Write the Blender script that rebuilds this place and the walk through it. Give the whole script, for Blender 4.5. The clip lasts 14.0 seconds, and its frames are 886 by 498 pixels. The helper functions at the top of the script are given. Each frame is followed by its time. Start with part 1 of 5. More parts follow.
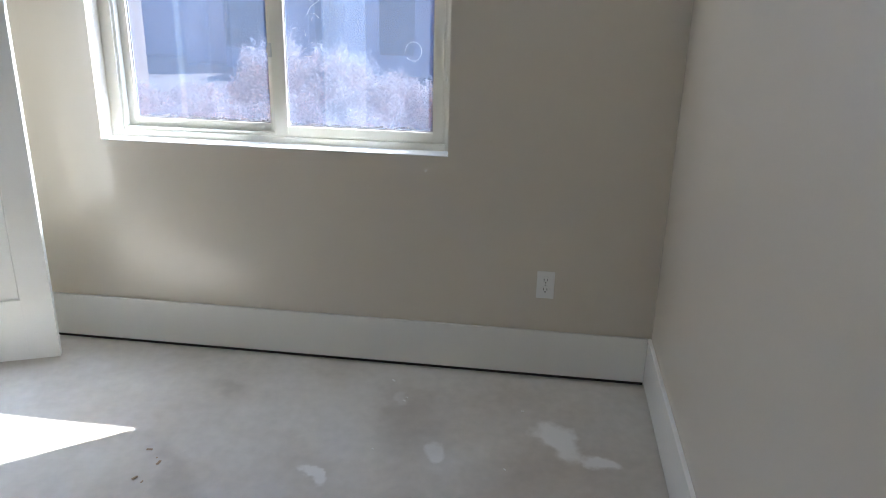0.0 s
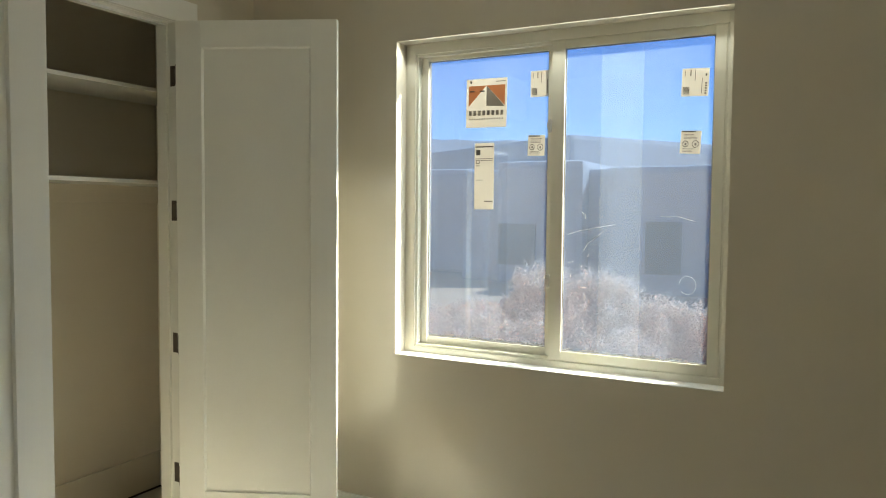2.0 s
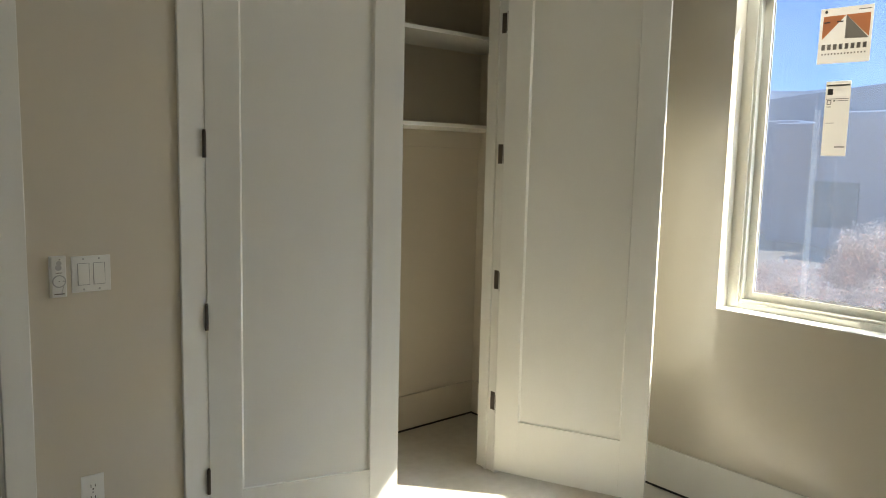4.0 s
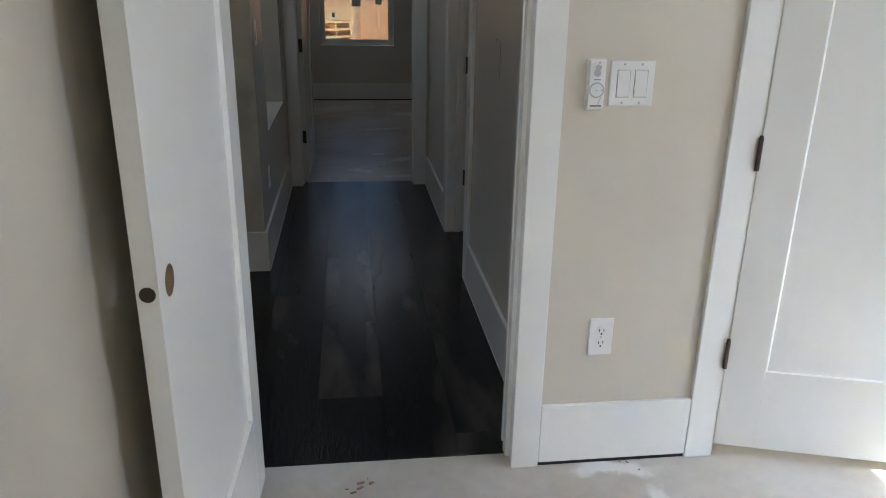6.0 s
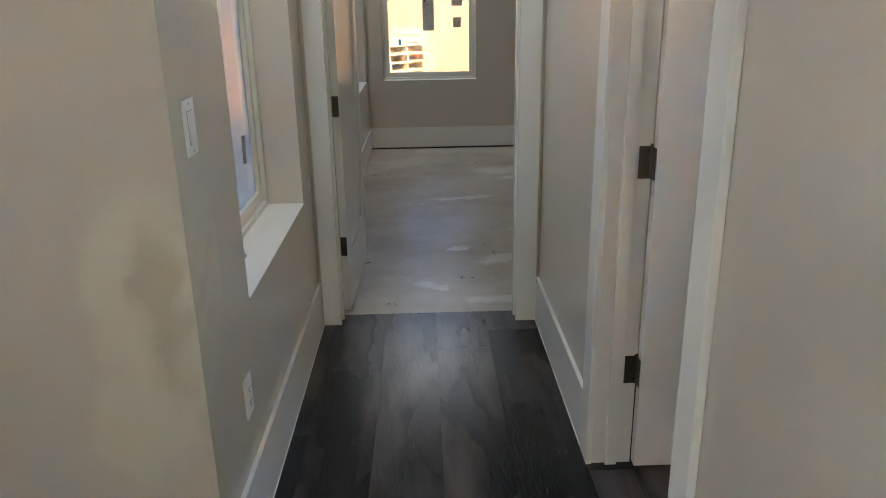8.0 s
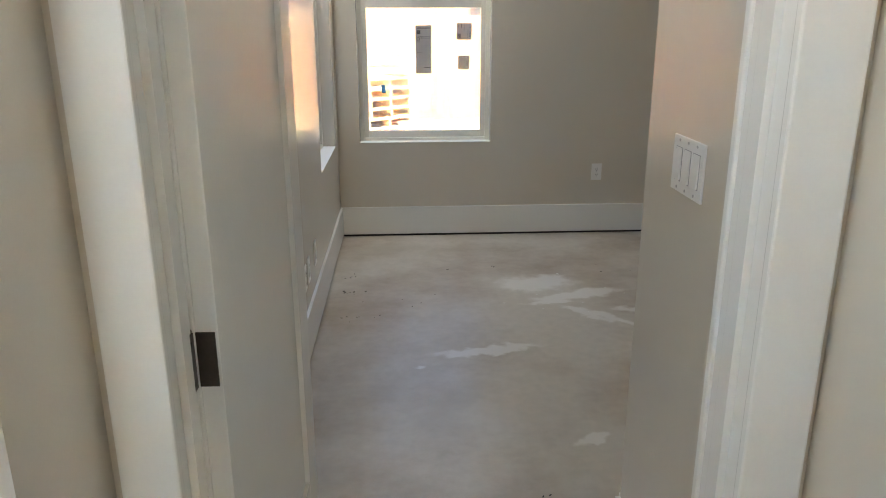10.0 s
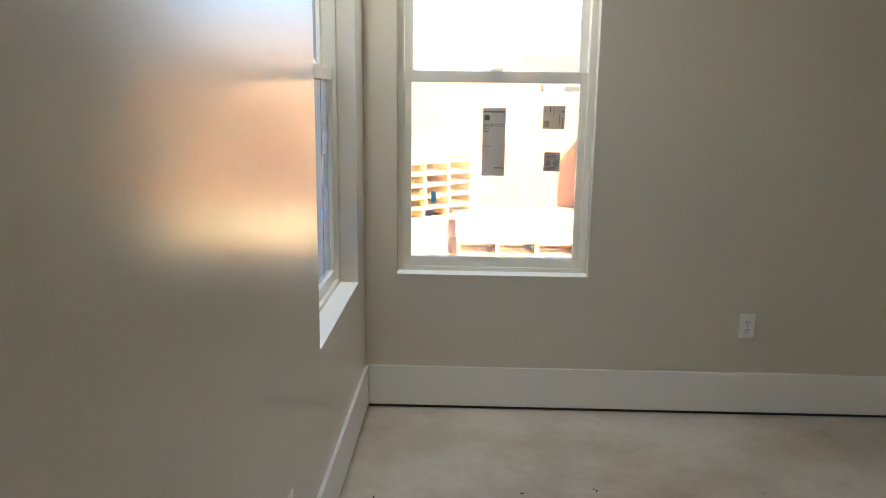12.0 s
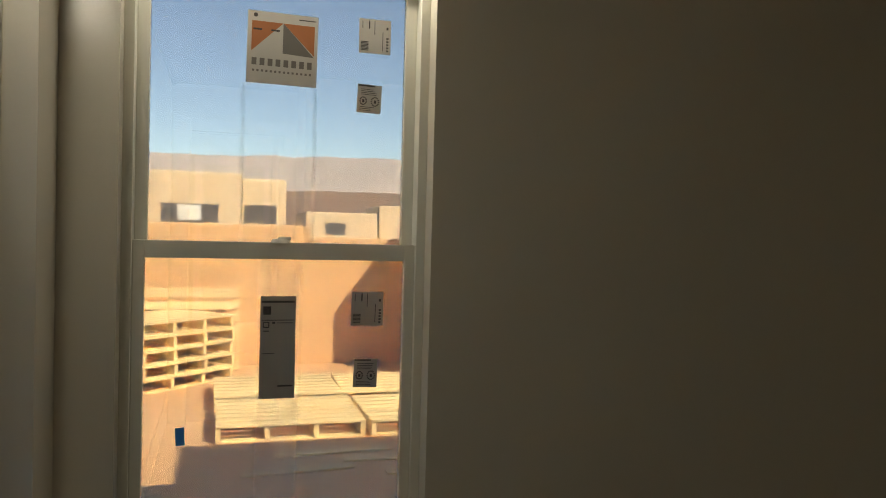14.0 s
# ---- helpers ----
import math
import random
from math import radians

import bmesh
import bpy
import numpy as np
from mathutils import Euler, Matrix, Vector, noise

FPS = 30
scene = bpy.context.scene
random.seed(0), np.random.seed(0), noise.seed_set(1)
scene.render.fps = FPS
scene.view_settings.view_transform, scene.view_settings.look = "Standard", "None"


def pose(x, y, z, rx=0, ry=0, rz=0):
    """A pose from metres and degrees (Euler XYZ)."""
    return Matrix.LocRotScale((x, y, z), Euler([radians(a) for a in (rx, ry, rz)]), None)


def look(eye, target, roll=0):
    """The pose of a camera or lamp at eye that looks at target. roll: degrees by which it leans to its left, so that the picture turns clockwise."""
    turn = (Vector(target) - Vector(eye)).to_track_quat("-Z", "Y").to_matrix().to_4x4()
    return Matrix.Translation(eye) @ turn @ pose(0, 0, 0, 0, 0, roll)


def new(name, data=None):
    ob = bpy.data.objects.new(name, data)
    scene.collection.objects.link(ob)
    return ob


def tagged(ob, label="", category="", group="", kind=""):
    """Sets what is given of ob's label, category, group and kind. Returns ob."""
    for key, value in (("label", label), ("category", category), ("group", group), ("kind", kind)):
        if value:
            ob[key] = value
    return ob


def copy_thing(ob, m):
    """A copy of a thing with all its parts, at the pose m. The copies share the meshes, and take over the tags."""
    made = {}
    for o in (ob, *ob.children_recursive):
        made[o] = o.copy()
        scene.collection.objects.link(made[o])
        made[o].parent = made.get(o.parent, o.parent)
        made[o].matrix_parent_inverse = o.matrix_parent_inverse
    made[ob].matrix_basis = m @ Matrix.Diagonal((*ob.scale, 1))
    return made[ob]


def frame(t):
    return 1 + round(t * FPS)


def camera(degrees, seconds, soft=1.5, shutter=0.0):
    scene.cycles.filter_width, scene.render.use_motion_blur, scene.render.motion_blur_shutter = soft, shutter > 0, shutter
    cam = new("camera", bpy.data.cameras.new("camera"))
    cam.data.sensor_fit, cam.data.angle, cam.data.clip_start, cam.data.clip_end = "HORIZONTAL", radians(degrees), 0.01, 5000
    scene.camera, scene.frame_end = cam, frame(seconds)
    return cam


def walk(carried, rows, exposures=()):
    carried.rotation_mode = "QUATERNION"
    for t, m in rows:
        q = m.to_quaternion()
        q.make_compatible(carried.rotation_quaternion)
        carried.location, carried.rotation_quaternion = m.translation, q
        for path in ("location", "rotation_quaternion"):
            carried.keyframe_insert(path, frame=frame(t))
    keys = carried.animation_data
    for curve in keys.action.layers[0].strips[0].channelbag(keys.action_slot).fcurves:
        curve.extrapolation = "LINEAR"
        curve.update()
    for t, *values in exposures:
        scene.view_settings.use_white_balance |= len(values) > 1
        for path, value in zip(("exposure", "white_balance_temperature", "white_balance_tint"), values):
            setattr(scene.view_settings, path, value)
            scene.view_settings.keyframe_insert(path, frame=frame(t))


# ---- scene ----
cam = camera(61.6, 14.0, soft=1.0)
PATH = [
    (0, (0.803, -2.616, 1.488), (2.678, -2.365, 0.837), 1.3),
    (0.5, (0.747, -2.645, 1.518), (2.645, -2.183, 1.086), 1.0),
    (1, (0.718, -2.659, 1.518), (2.593, -2.017, 1.255), 0.7),
    (1.5, (0.697, -2.62, 1.558), (2.53, -1.838, 1.381), 0.5),
    (2, (0.693, -2.598, 1.563), (2.46, -1.668, 1.456), 0.5),
    (2.2, (0.695, -2.593, 1.558), (2.429, -1.601, 1.471), 0.4),
    (4.3, (0.581, -2.451, 1.495), (1.749, -0.854, 1.205), 1.5),
    (4.5, (0.575, -2.445, 1.48), (1.645, -0.787, 1.15), 1.6),
    (5, (0.543, -2.414, 1.444), (1.332, -0.633, 0.991), 1.7),
    (5.5, (0.522, -2.249, 1.379), (0.968, -0.391, 0.788), 1.6),
    (6, (0.547, -1.851, 1.365), (0.79, 0.017, 0.692), 1.0),
    (6.5, (0.624, -1.401, 1.354), (0.726, 0.469, 0.651), -0.1),
    (7, (0.66, -0.891, 1.37), (0.68, 0.986, 0.681), -0.55),
    (7.5, (0.627, -0.321, 1.382), (0.634, 1.564, 0.714), -1.0),
    (8, (0.607, 0.264, 1.381), (0.65, 2.158, 0.74), -1.0),
    (8.5, (0.547, 0.774, 1.365), (0.63, 2.674, 0.747), -0.8),
    (9, (0.509, 1.312, 1.376), (0.631, 3.214, 0.771), -0.5),
    (9.2, (0.512, 1.536, 1.388), (0.646, 3.439, 0.788), -0.1),
    (11.3, (0.544, 3.656, 1.462), (0.535, 5.588, 0.943), 0.1),
    (11.5, (0.532, 3.799, 1.455), (0.508, 5.738, 0.967), 0.3),
    (12, (0.537, 4.105, 1.46), (0.485, 6.062, 1.05), 0.7),
    (12.5, (0.541, 4.333, 1.491), (0.475, 6.309, 1.194), 1.3),
    (13, (0.489, 4.596, 1.51), (0.584, 6.591, 1.398), 1.9),
    (13.5, (0.521, 4.891, 1.553), (0.776, 6.874, 1.492), 1.6),
    (14, (0.508, 5.262, 1.601), (1.077, 7.179, 1.556), 1.5),
]
walk(cam, [(t, look(eye, target, roll)) for t, eye, target, roll in PATH],
     [(0.0, 3.12, 5600, 9), (0.5, 2.86, 7900, 3), (1.2, 2.74, 7600, -4), (2.2, 2.74, 7500, -4), (4.3, 2.95, 6900, 3), (5.2, 3.55, 5900, 6), (6.5, 4.4, 5900, 7), (7.0, 5.05, 6000, 6),
      (7.5, 5.85, 7000, 11), (8.2, 6.09, 6300, 7), (8.6, 6.3, 6300, 7), (9.2, 6.55, 6700, 9), (11.3, 7.0, 5900, 5), (12.2, 6.55, 6900, 6), (13.0, 5.5, 7400, 8),
      (13.5, 5.1, 7400, 2), (14.0, 4.75, 8600, 4)])
scene.cycles.max_bounces = 16
scene.cycles.diffuse_bounces = 12

# ---- world and sun: morning sun from the south-east ----
SUN_FROM = Vector((0.70, -0.845, 0.97)).normalized()
world = bpy.data.worlds.new("sky")
scene.world = world
world.use_nodes = True
wn = world.node_tree
sky = wn.nodes.new("ShaderNodeTexSky")
sky.sky_type = "NISHITA"
sky.sun_disc = False
sky.altitude = 1500
sky.dust_density = 0.5
sky.ozone_density = 2.5
sky.sun_elevation = math.asin(SUN_FROM.z)
sky.sun_rotation = math.atan2(SUN_FROM.x, SUN_FROM.y)
wn.links.new(sky.outputs[0], wn.nodes["Background"].inputs[0])
wn.nodes["Background"].inputs[1].default_value = 0.088
sun_data = bpy.data.lights.new("sun", "SUN")
sun_data.energy = 3.2
sun_data.angle = radians(0.5)
sun_data.color = (1.0, 0.93, 0.82)
sun = new("sun", sun_data)
sun.matrix_world = look(SUN_FROM * 50, (0, 0, 0))


def window_lamp(name, watts, m, w, h):
    """Sky light that enters at the head of a window's opening, stood in for by a lamp in the opening."""
    d = bpy.data.lights.new(name, "AREA")
    d.shape, d.size, d.size_y = "RECTANGLE", w, h
    d.energy = watts
    d.color = (0.95, 0.97, 1.0)
    ob = new(name, d)
    ob.matrix_world = m
    return ob


window_lamp("sky_light_north", 0.115, look((0.673, 7.47, 2.375), (0.673, 6.2, 0.9)), 0.80, 0.08)
window_lamp("sky_light_east", 0.95, look((3.62, -1.545, 2.28), (1.4, -1.545, 0.3)), 1.36, 0.05)
window_lamp("sky_light_hall", 0.11, look((0.02, 2.62, 2.285), (1.1, 2.62, 0.8)), 0.90, 0.08)
window_lamp("sky_light_patio", 0.5, look((-2.0, 1.675, 2.33), (-1.6, 0.4, 0.6)), 2.8, 0.06)
window_lamp("sky_light_west", 0.08, look((0.035, 6.77, 2.375), (1.3, 6.77, 0.9)), 0.78, 0.08)


# ---- materials ----
def material(name, base, rough=0.6, metal=0.0, second=None, big=1.5, fine=60.0, mix=0.5, bump=0.05, fine_mix=0.15, spec=0.5,
             vary=0.0, stretch=(1, 1, 1), ramp=(0.35, 0.65), rough_vary=0.0, detail=6.0):
    m = bpy.data.materials.new(name)
    m.use_nodes = True
    nt = m.node_tree
    n, l = nt.nodes, nt.links
    b = n["Principled BSDF"]
    b.inputs["Roughness"].default_value = rough
    b.inputs["Metallic"].default_value = metal
    b.inputs["Specular IOR Level"].default_value = spec
    co = n.new("ShaderNodeTexCoord")
    mp = n.new("ShaderNodeMapping")
    mp.inputs["Scale"].default_value = stretch
    l.new(co.outputs["Object"], mp.inputs["Vector"])
    n1 = n.new("ShaderNodeTexNoise")
    n1.inputs["Scale"].default_value = big
    n1.inputs["Detail"].default_value = detail
    n1.inputs["Roughness"].default_value = 0.6
    n2 = n.new("ShaderNodeTexNoise")
    n2.inputs["Scale"].default_value = fine
    n2.inputs["Detail"].default_value = 3
    l.new(mp.outputs[0], n1.inputs["Vector"])
    l.new(mp.outputs[0], n2.inputs["Vector"])
    r = n.new("ShaderNodeMapRange")
    r.inputs["From Min"].default_value, r.inputs["From Max"].default_value = ramp
    r.inputs["To Max"].default_value = mix
    l.new(n1.outputs["Fac"], r.inputs["Value"])
    mx = n.new("ShaderNodeMix")
    mx.data_type = "RGBA"
    mx.inputs["A"].default_value = (*base, 1)
    mx.inputs["B"].default_value = (*(second or tuple(c * 0.85 for c in base)), 1)
    l.new(r.outputs[0], mx.inputs["Factor"])
    hv = n.new("ShaderNodeHueSaturation")
    l.new(mx.outputs["Result"], hv.inputs["Color"])
    v = n.new("ShaderNodeMapRange")
    v.inputs["To Min"].default_value, v.inputs["To Max"].default_value = 1 - fine_mix, 1 + fine_mix
    l.new(n2.outputs["Fac"], v.inputs["Value"])
    if vary:
        oi = n.new("ShaderNodeObjectInfo")
        rv = n.new("ShaderNodeMapRange")
        rv.inputs["To Min"].default_value, rv.inputs["To Max"].default_value = 1 - vary, 1 + vary
        l.new(oi.outputs["Random"], rv.inputs["Value"])
        mu = n.new("ShaderNodeMath")
        mu.operation = "MULTIPLY"
        l.new(v.outputs[0], mu.inputs[0])
        l.new(rv.outputs[0], mu.inputs[1])
        l.new(mu.outputs[0], hv.inputs["Value"])
    else:
        l.new(v.outputs[0], hv.inputs["Value"])
    l.new(hv.outputs[0], b.inputs["Base Color"])
    if rough_vary:
        rr = n.new("ShaderNodeMapRange")
        rr.inputs["To Min"].default_value, rr.inputs["To Max"].default_value = rough - rough_vary, rough + rough_vary
        l.new(n1.outputs["Fac"], rr.inputs["Value"])
        l.new(rr.outputs[0], b.inputs["Roughness"])
    if bump:
        bp = n.new("ShaderNodeBump")
        bp.inputs["Strength"].default_value = bump
        bp.inputs["Distance"].default_value = 0.004
        l.new(n2.outputs["Fac"], bp.inputs["Height"])
        l.new(bp.outputs[0], b.inputs["Normal"])
    return m


M_WALL = material("greige_wall_paint", (0.66, 0.61, 0.52), 0.36, second=(0.63, 0.58, 0.49), big=1.2, fine=260, mix=0.5, bump=0.06, fine_mix=0.02, spec=0.5)
M_TRIM = material("white_trim_paint", (0.85, 0.85, 0.82), 0.26, second=(0.80, 0.80, 0.77), big=2.0, fine=180, mix=0.4, bump=0.03, fine_mix=0.02)
M_CEIL = material("white_ceiling_paint", (0.88, 0.87, 0.85), 0.8, big=2.0, fine=200, mix=0.2, bump=0.08, fine_mix=0.03)
M_SLAB = material("bare_concrete_slab", (0.60, 0.575, 0.53), 0.42, second=(0.37, 0.345, 0.305), big=1.3, fine=22, mix=0.75, bump=0.10, fine_mix=0.12, rough_vary=0.22, ramp=(0.40, 0.70), detail=10.0)
M_VINYL = material("cream_window_vinyl", (0.74, 0.72, 0.64), 0.4, big=3, fine=90, mix=0.3, bump=0.02, fine_mix=0.02)
M_BLACK = material("black_aluminium", (0.018, 0.015, 0.013), 0.42, big=5, fine=90, mix=0.4, bump=0.03)
M_TRACK = material("brushed_track_metal", (0.05, 0.042, 0.036), 0.6, 0.2, big=5, fine=120, mix=0.4, bump=0.03)
M_HINGE = material("oil_rubbed_bronze", (0.11, 0.09, 0.075), 0.38, 0.7, big=20, fine=200, mix=0.6, bump=0.04)
M_PLATE = material("white_plastic", (0.82, 0.82, 0.80), 0.3, big=5, fine=60, mix=0.1, bump=0.0, fine_mix=0.01)
M_GREYP = material("grey_plastic", (0.48, 0.48, 0.48), 0.4, big=5, fine=60, mix=0.2, bump=0.0, fine_mix=0.02)
M_BEZEL = material("switch_gap_grey", (0.32, 0.32, 0.33), 0.5, big=5, fine=60, mix=0.2, bump=0.0, fine_mix=0.02)
M_DARK = material("dark_slot", (0.02, 0.02, 0.02), 0.6, big=5, fine=60, mix=0.2, bump=0.0)
M_WOOD = material("raw_pine", (0.86, 0.67, 0.34), 0.7, second=(0.74, 0.55, 0.26), big=3, fine=40, mix=0.7, bump=0.2, stretch=(1, 8, 8), vary=0.15)
M_HOLE = material("shaded_wood_fibre", (0.07, 0.05, 0.035), 0.9, big=30, fine=120, mix=0.6, bump=0.3)
M_BORE = material("bare_wood_fibre", (0.34, 0.24, 0.15), 0.8, big=30, fine=120, mix=0.6, bump=0.3)
M_STUCCO = material("tan_stucco", (0.69, 0.425, 0.21), 0.9, second=(0.62, 0.37, 0.17), big=0.8, fine=45, mix=0.6, bump=0.5, fine_mix=0.08)
M_STUCCO2 = material("beige_stucco", (0.64, 0.51, 0.33), 0.9, second=(0.56, 0.45, 0.30), big=0.6, fine=40, mix=0.5, bump=0.4, fine_mix=0.06)
M_STUCCO3 = material("grey_tan_stucco", (0.52, 0.46, 0.41), 0.9, second=(0.46, 0.40, 0.35), big=0.6, fine=40, mix=0.5, bump=0.4, fine_mix=0.06)
M_DIRT = material("red_desert_dirt", (0.68, 0.42, 0.22), 0.95, second=(0.56, 0.31, 0.14), big=0.35, fine=12, mix=0.8, bump=0.6, fine_mix=0.2)
M_PATIO = material("patio_concrete", (0.72, 0.71, 0.70), 0.75, second=(0.65, 0.64, 0.62), big=0.9, fine=50, mix=0.7, bump=0.15, fine_mix=0.06)
M_HILL = material("hazy_mesa", (0.44, 0.38, 0.34), 1.0, second=(0.30, 0.27, 0.26), big=0.02, fine=0.2, mix=0.7, bump=0.0, fine_mix=0.1)
M_TWIG = material("grey_twig", (0.30, 0.24, 0.18), 0.9, big=5, fine=40, mix=0.5, bump=0.1)
M_WINDARK = material("dark_window_glass", (0.12, 0.11, 0.10), 0.12, big=1, fine=10, mix=0.4, bump=0.0)
M_CURTAIN = material("pale_blind", (0.66, 0.68, 0.62), 0.7, big=1, fine=10, mix=0.2, bump=0.0)
M_PENCIL = material("pencil_mark", (0.24, 0.22, 0.21), 0.7, big=8, fine=120, mix=0.3, bump=0.0)
M_PVC = material("grey_pvc", (0.62, 0.63, 0.64), 0.5, big=4, fine=60, mix=0.3, bump=0.0)

def glass_material(name, tint, dust, streak, film=(0.62, 0.76, 1.0)):
    """Coated pane with building dust and wiped streaks on it."""
    m = bpy.data.materials.new(name)
    m.use_nodes = True
    nt = m.node_tree
    n, l = nt.nodes, nt.links
    g = n["Principled BSDF"]
    g.inputs["Base Color"].default_value = (*tint, 1)
    g.inputs["Roughness"].default_value = 0.0
    g.inputs["IOR"].default_value = 1.45
    g.inputs["Transmission Weight"].default_value = 1.0
    d = n.new("ShaderNodeBsdfTranslucent")
    d.inputs["Color"].default_value = (*film, 1)
    co = n.new("ShaderNodeTexCoord")
    mp = n.new("ShaderNodeMapping")
    mp.inputs["Scale"].default_value = streak
    l.new(co.outputs["Object"], mp.inputs["Vector"])
    t = n.new("ShaderNodeTexNoise")
    t.inputs["Scale"].default_value = 3.0
    t.inputs["Detail"].default_value = 8
    l.new(mp.outputs[0], t.inputs["Vector"])
    r = n.new("ShaderNodeMapRange")
    r.inputs["From Min"].default_value, r.inputs["From Max"].default_value = 0.35, 0.75
    r.inputs["To Min"].default_value, r.inputs["To Max"].default_value = dust
    l.new(t.outputs["Fac"], r.inputs["Value"])
    mx = n.new("ShaderNodeMixShader")
    l.new(r.outputs[0], mx.inputs["Fac"])
    l.new(g.outputs[0], mx.inputs[1])
    l.new(d.outputs[0], mx.inputs[2])
    l.new(mx.outputs[0], n["Material Output"].inputs["Surface"])
    return m


M_GLASS = glass_material("coated_window_glass", (0.057, 0.058, 0.061), (0.016, 0.024), (2.5, 1, 0.6))
M_GLASS_DUSTY = glass_material("dusty_coated_glass", (0.104, 0.160, 0.310), (0.042, 0.058), (1.5, 1, 0.3))
M_FILM = glass_material("protective_film", (0.97, 0.98, 1.0), (0.016, 0.024), (1.5, 1, 0.3))
M_FILM_HAZE = glass_material("hazy_film", (0.95, 0.96, 0.98), (0.03, 0.05), (1.5, 1, 0.5), (0.95, 0.95, 0.95))
M_FILM_EDGE = glass_material("film_edge", (0.92, 0.92, 0.90), (0.008, 0.012), (1.5, 1, 0.3))
M_GLASS_DARK = glass_material("tinted_door_glass", (0.094, 0.098, 0.106), (0.004, 0.010), (2, 1, 0.6))
M_GLASS_HALL = glass_material("dusty_hall_glass", (0.022, 0.0205, 0.018), (0.075, 0.10), (2, 1, 0.4), (0.92, 0.95, 0.97))


def paper_material(name, base):
    """Thin paper: half of the light goes through."""
    m = material(name, base, 0.7, big=8, fine=120, mix=0.3, bump=0.02, fine_mix=0.04)
    n, l = m.node_tree.nodes, m.node_tree.links
    t = n.new("ShaderNodeBsdfTranslucent")
    t.inputs["Color"].default_value = (*base, 1)
    mx = n.new("ShaderNodeMixShader")
    mx.inputs["Fac"].default_value = 0.5
    l.new(n["Principled BSDF"].outputs[0], mx.inputs[1])
    l.new(t.outputs[0], mx.inputs[2])
    l.new(mx.outputs[0], n["Material Output"].inputs["Surface"])
    return m


M_PAPER = paper_material("white_sticker_paper_thin", (0.66, 0.63, 0.58))
M_ORANGE = paper_material("orange_print", (0.56, 0.22, 0.10))
M_GREY = paper_material("grey_print", (0.24, 0.22, 0.20))
M_INK = paper_material("black_ink", (0.10, 0.09, 0.085))
M_TAPE = paper_material("blue_masking_tape", (0.08, 0.42, 0.80))
M_BUSH = paper_material("dry_sage_leaf", (0.97, 0.78, 0.58))


def add_stains(m, spots, colour, strength, edge=(0.10, 0.30), grain=7.0):
    """Lays ragged stains into a material: each spot is (x, y, z, turn about z, half sizes x, y, z) in the place's metres."""
    n, l = m.node_tree.nodes, m.node_tree.links
    b = n["Principled BSDF"]
    before = b.inputs["Base Color"].links[0].from_socket
    geo = n.new("ShaderNodeNewGeometry")
    wob = n.new("ShaderNodeTexNoise")
    wob.inputs["Scale"].default_value = 9.0
    wob.inputs["Detail"].default_value = 5
    l.new(geo.outputs["Position"], wob.inputs["Vector"])
    off = n.new("ShaderNodeVectorMath")
    off.operation = "MULTIPLY_ADD"
    off.inputs[1].default_value = (0.16, 0.16, 0.0)
    l.new(wob.outputs["Color"], off.inputs[0])
    l.new(geo.outputs["Position"], off.inputs[2])
    cen = n.new("ShaderNodeVectorMath")
    cen.operation = "SUBTRACT"
    cen.inputs[1].default_value = (0.08, 0.08, 0.0)
    l.new(off.outputs[0], cen.inputs[0])
    last = None
    for x, y, z, turn, sx, sy, sz in spots:
        mp = n.new("ShaderNodeMapping")
        mp.vector_type = "TEXTURE"
        mp.inputs["Location"].default_value = (x, y, z)
        mp.inputs["Rotation"].default_value = (0, 0, radians(turn))
        mp.inputs["Scale"].default_value = (sx, sy, sz)
        l.new(cen.outputs[0], mp.inputs["Vector"])
        g = n.new("ShaderNodeTexGradient")
        g.gradient_type = "SPHERICAL"
        l.new(mp.outputs[0], g.inputs["Vector"])
        if last is None:
            last = g.outputs["Fac"]
        else:
            mx = n.new("ShaderNodeMath")
            mx.operation = "MAXIMUM"
            l.new(last, mx.inputs[0])
            l.new(g.outputs["Fac"], mx.inputs[1])
            last = mx.outputs[0]
    no = n.new("ShaderNodeTexNoise")
    no.inputs["Scale"].default_value = grain
    no.inputs["Detail"].default_value = 9
    no.inputs["Roughness"].default_value = 0.6
    l.new(geo.outputs["Position"], no.inputs["Vector"])
    mu = n.new("ShaderNodeMath")
    mu.operation = "MULTIPLY"
    l.new(last, mu.inputs[0])
    l.new(no.outputs["Fac"], mu.inputs[1])
    rg = n.new("ShaderNodeMapRange")
    rg.interpolation_type = "SMOOTHSTEP"
    rg.inputs["From Min"].default_value, rg.inputs["From Max"].default_value = edge
    rg.inputs["To Max"].default_value = strength
    l.new(mu.outputs[0], rg.inputs["Value"])
    mix = n.new("ShaderNodeMix")
    mix.data_type = "RGBA"
    l.new(rg.outputs[0], mix.inputs["Factor"])
    l.new(before, mix.inputs["A"])
    mix.inputs["B"].default_value = (*colour, 1)
    l.new(mix.outputs["Result"], b.inputs["Base Color"])


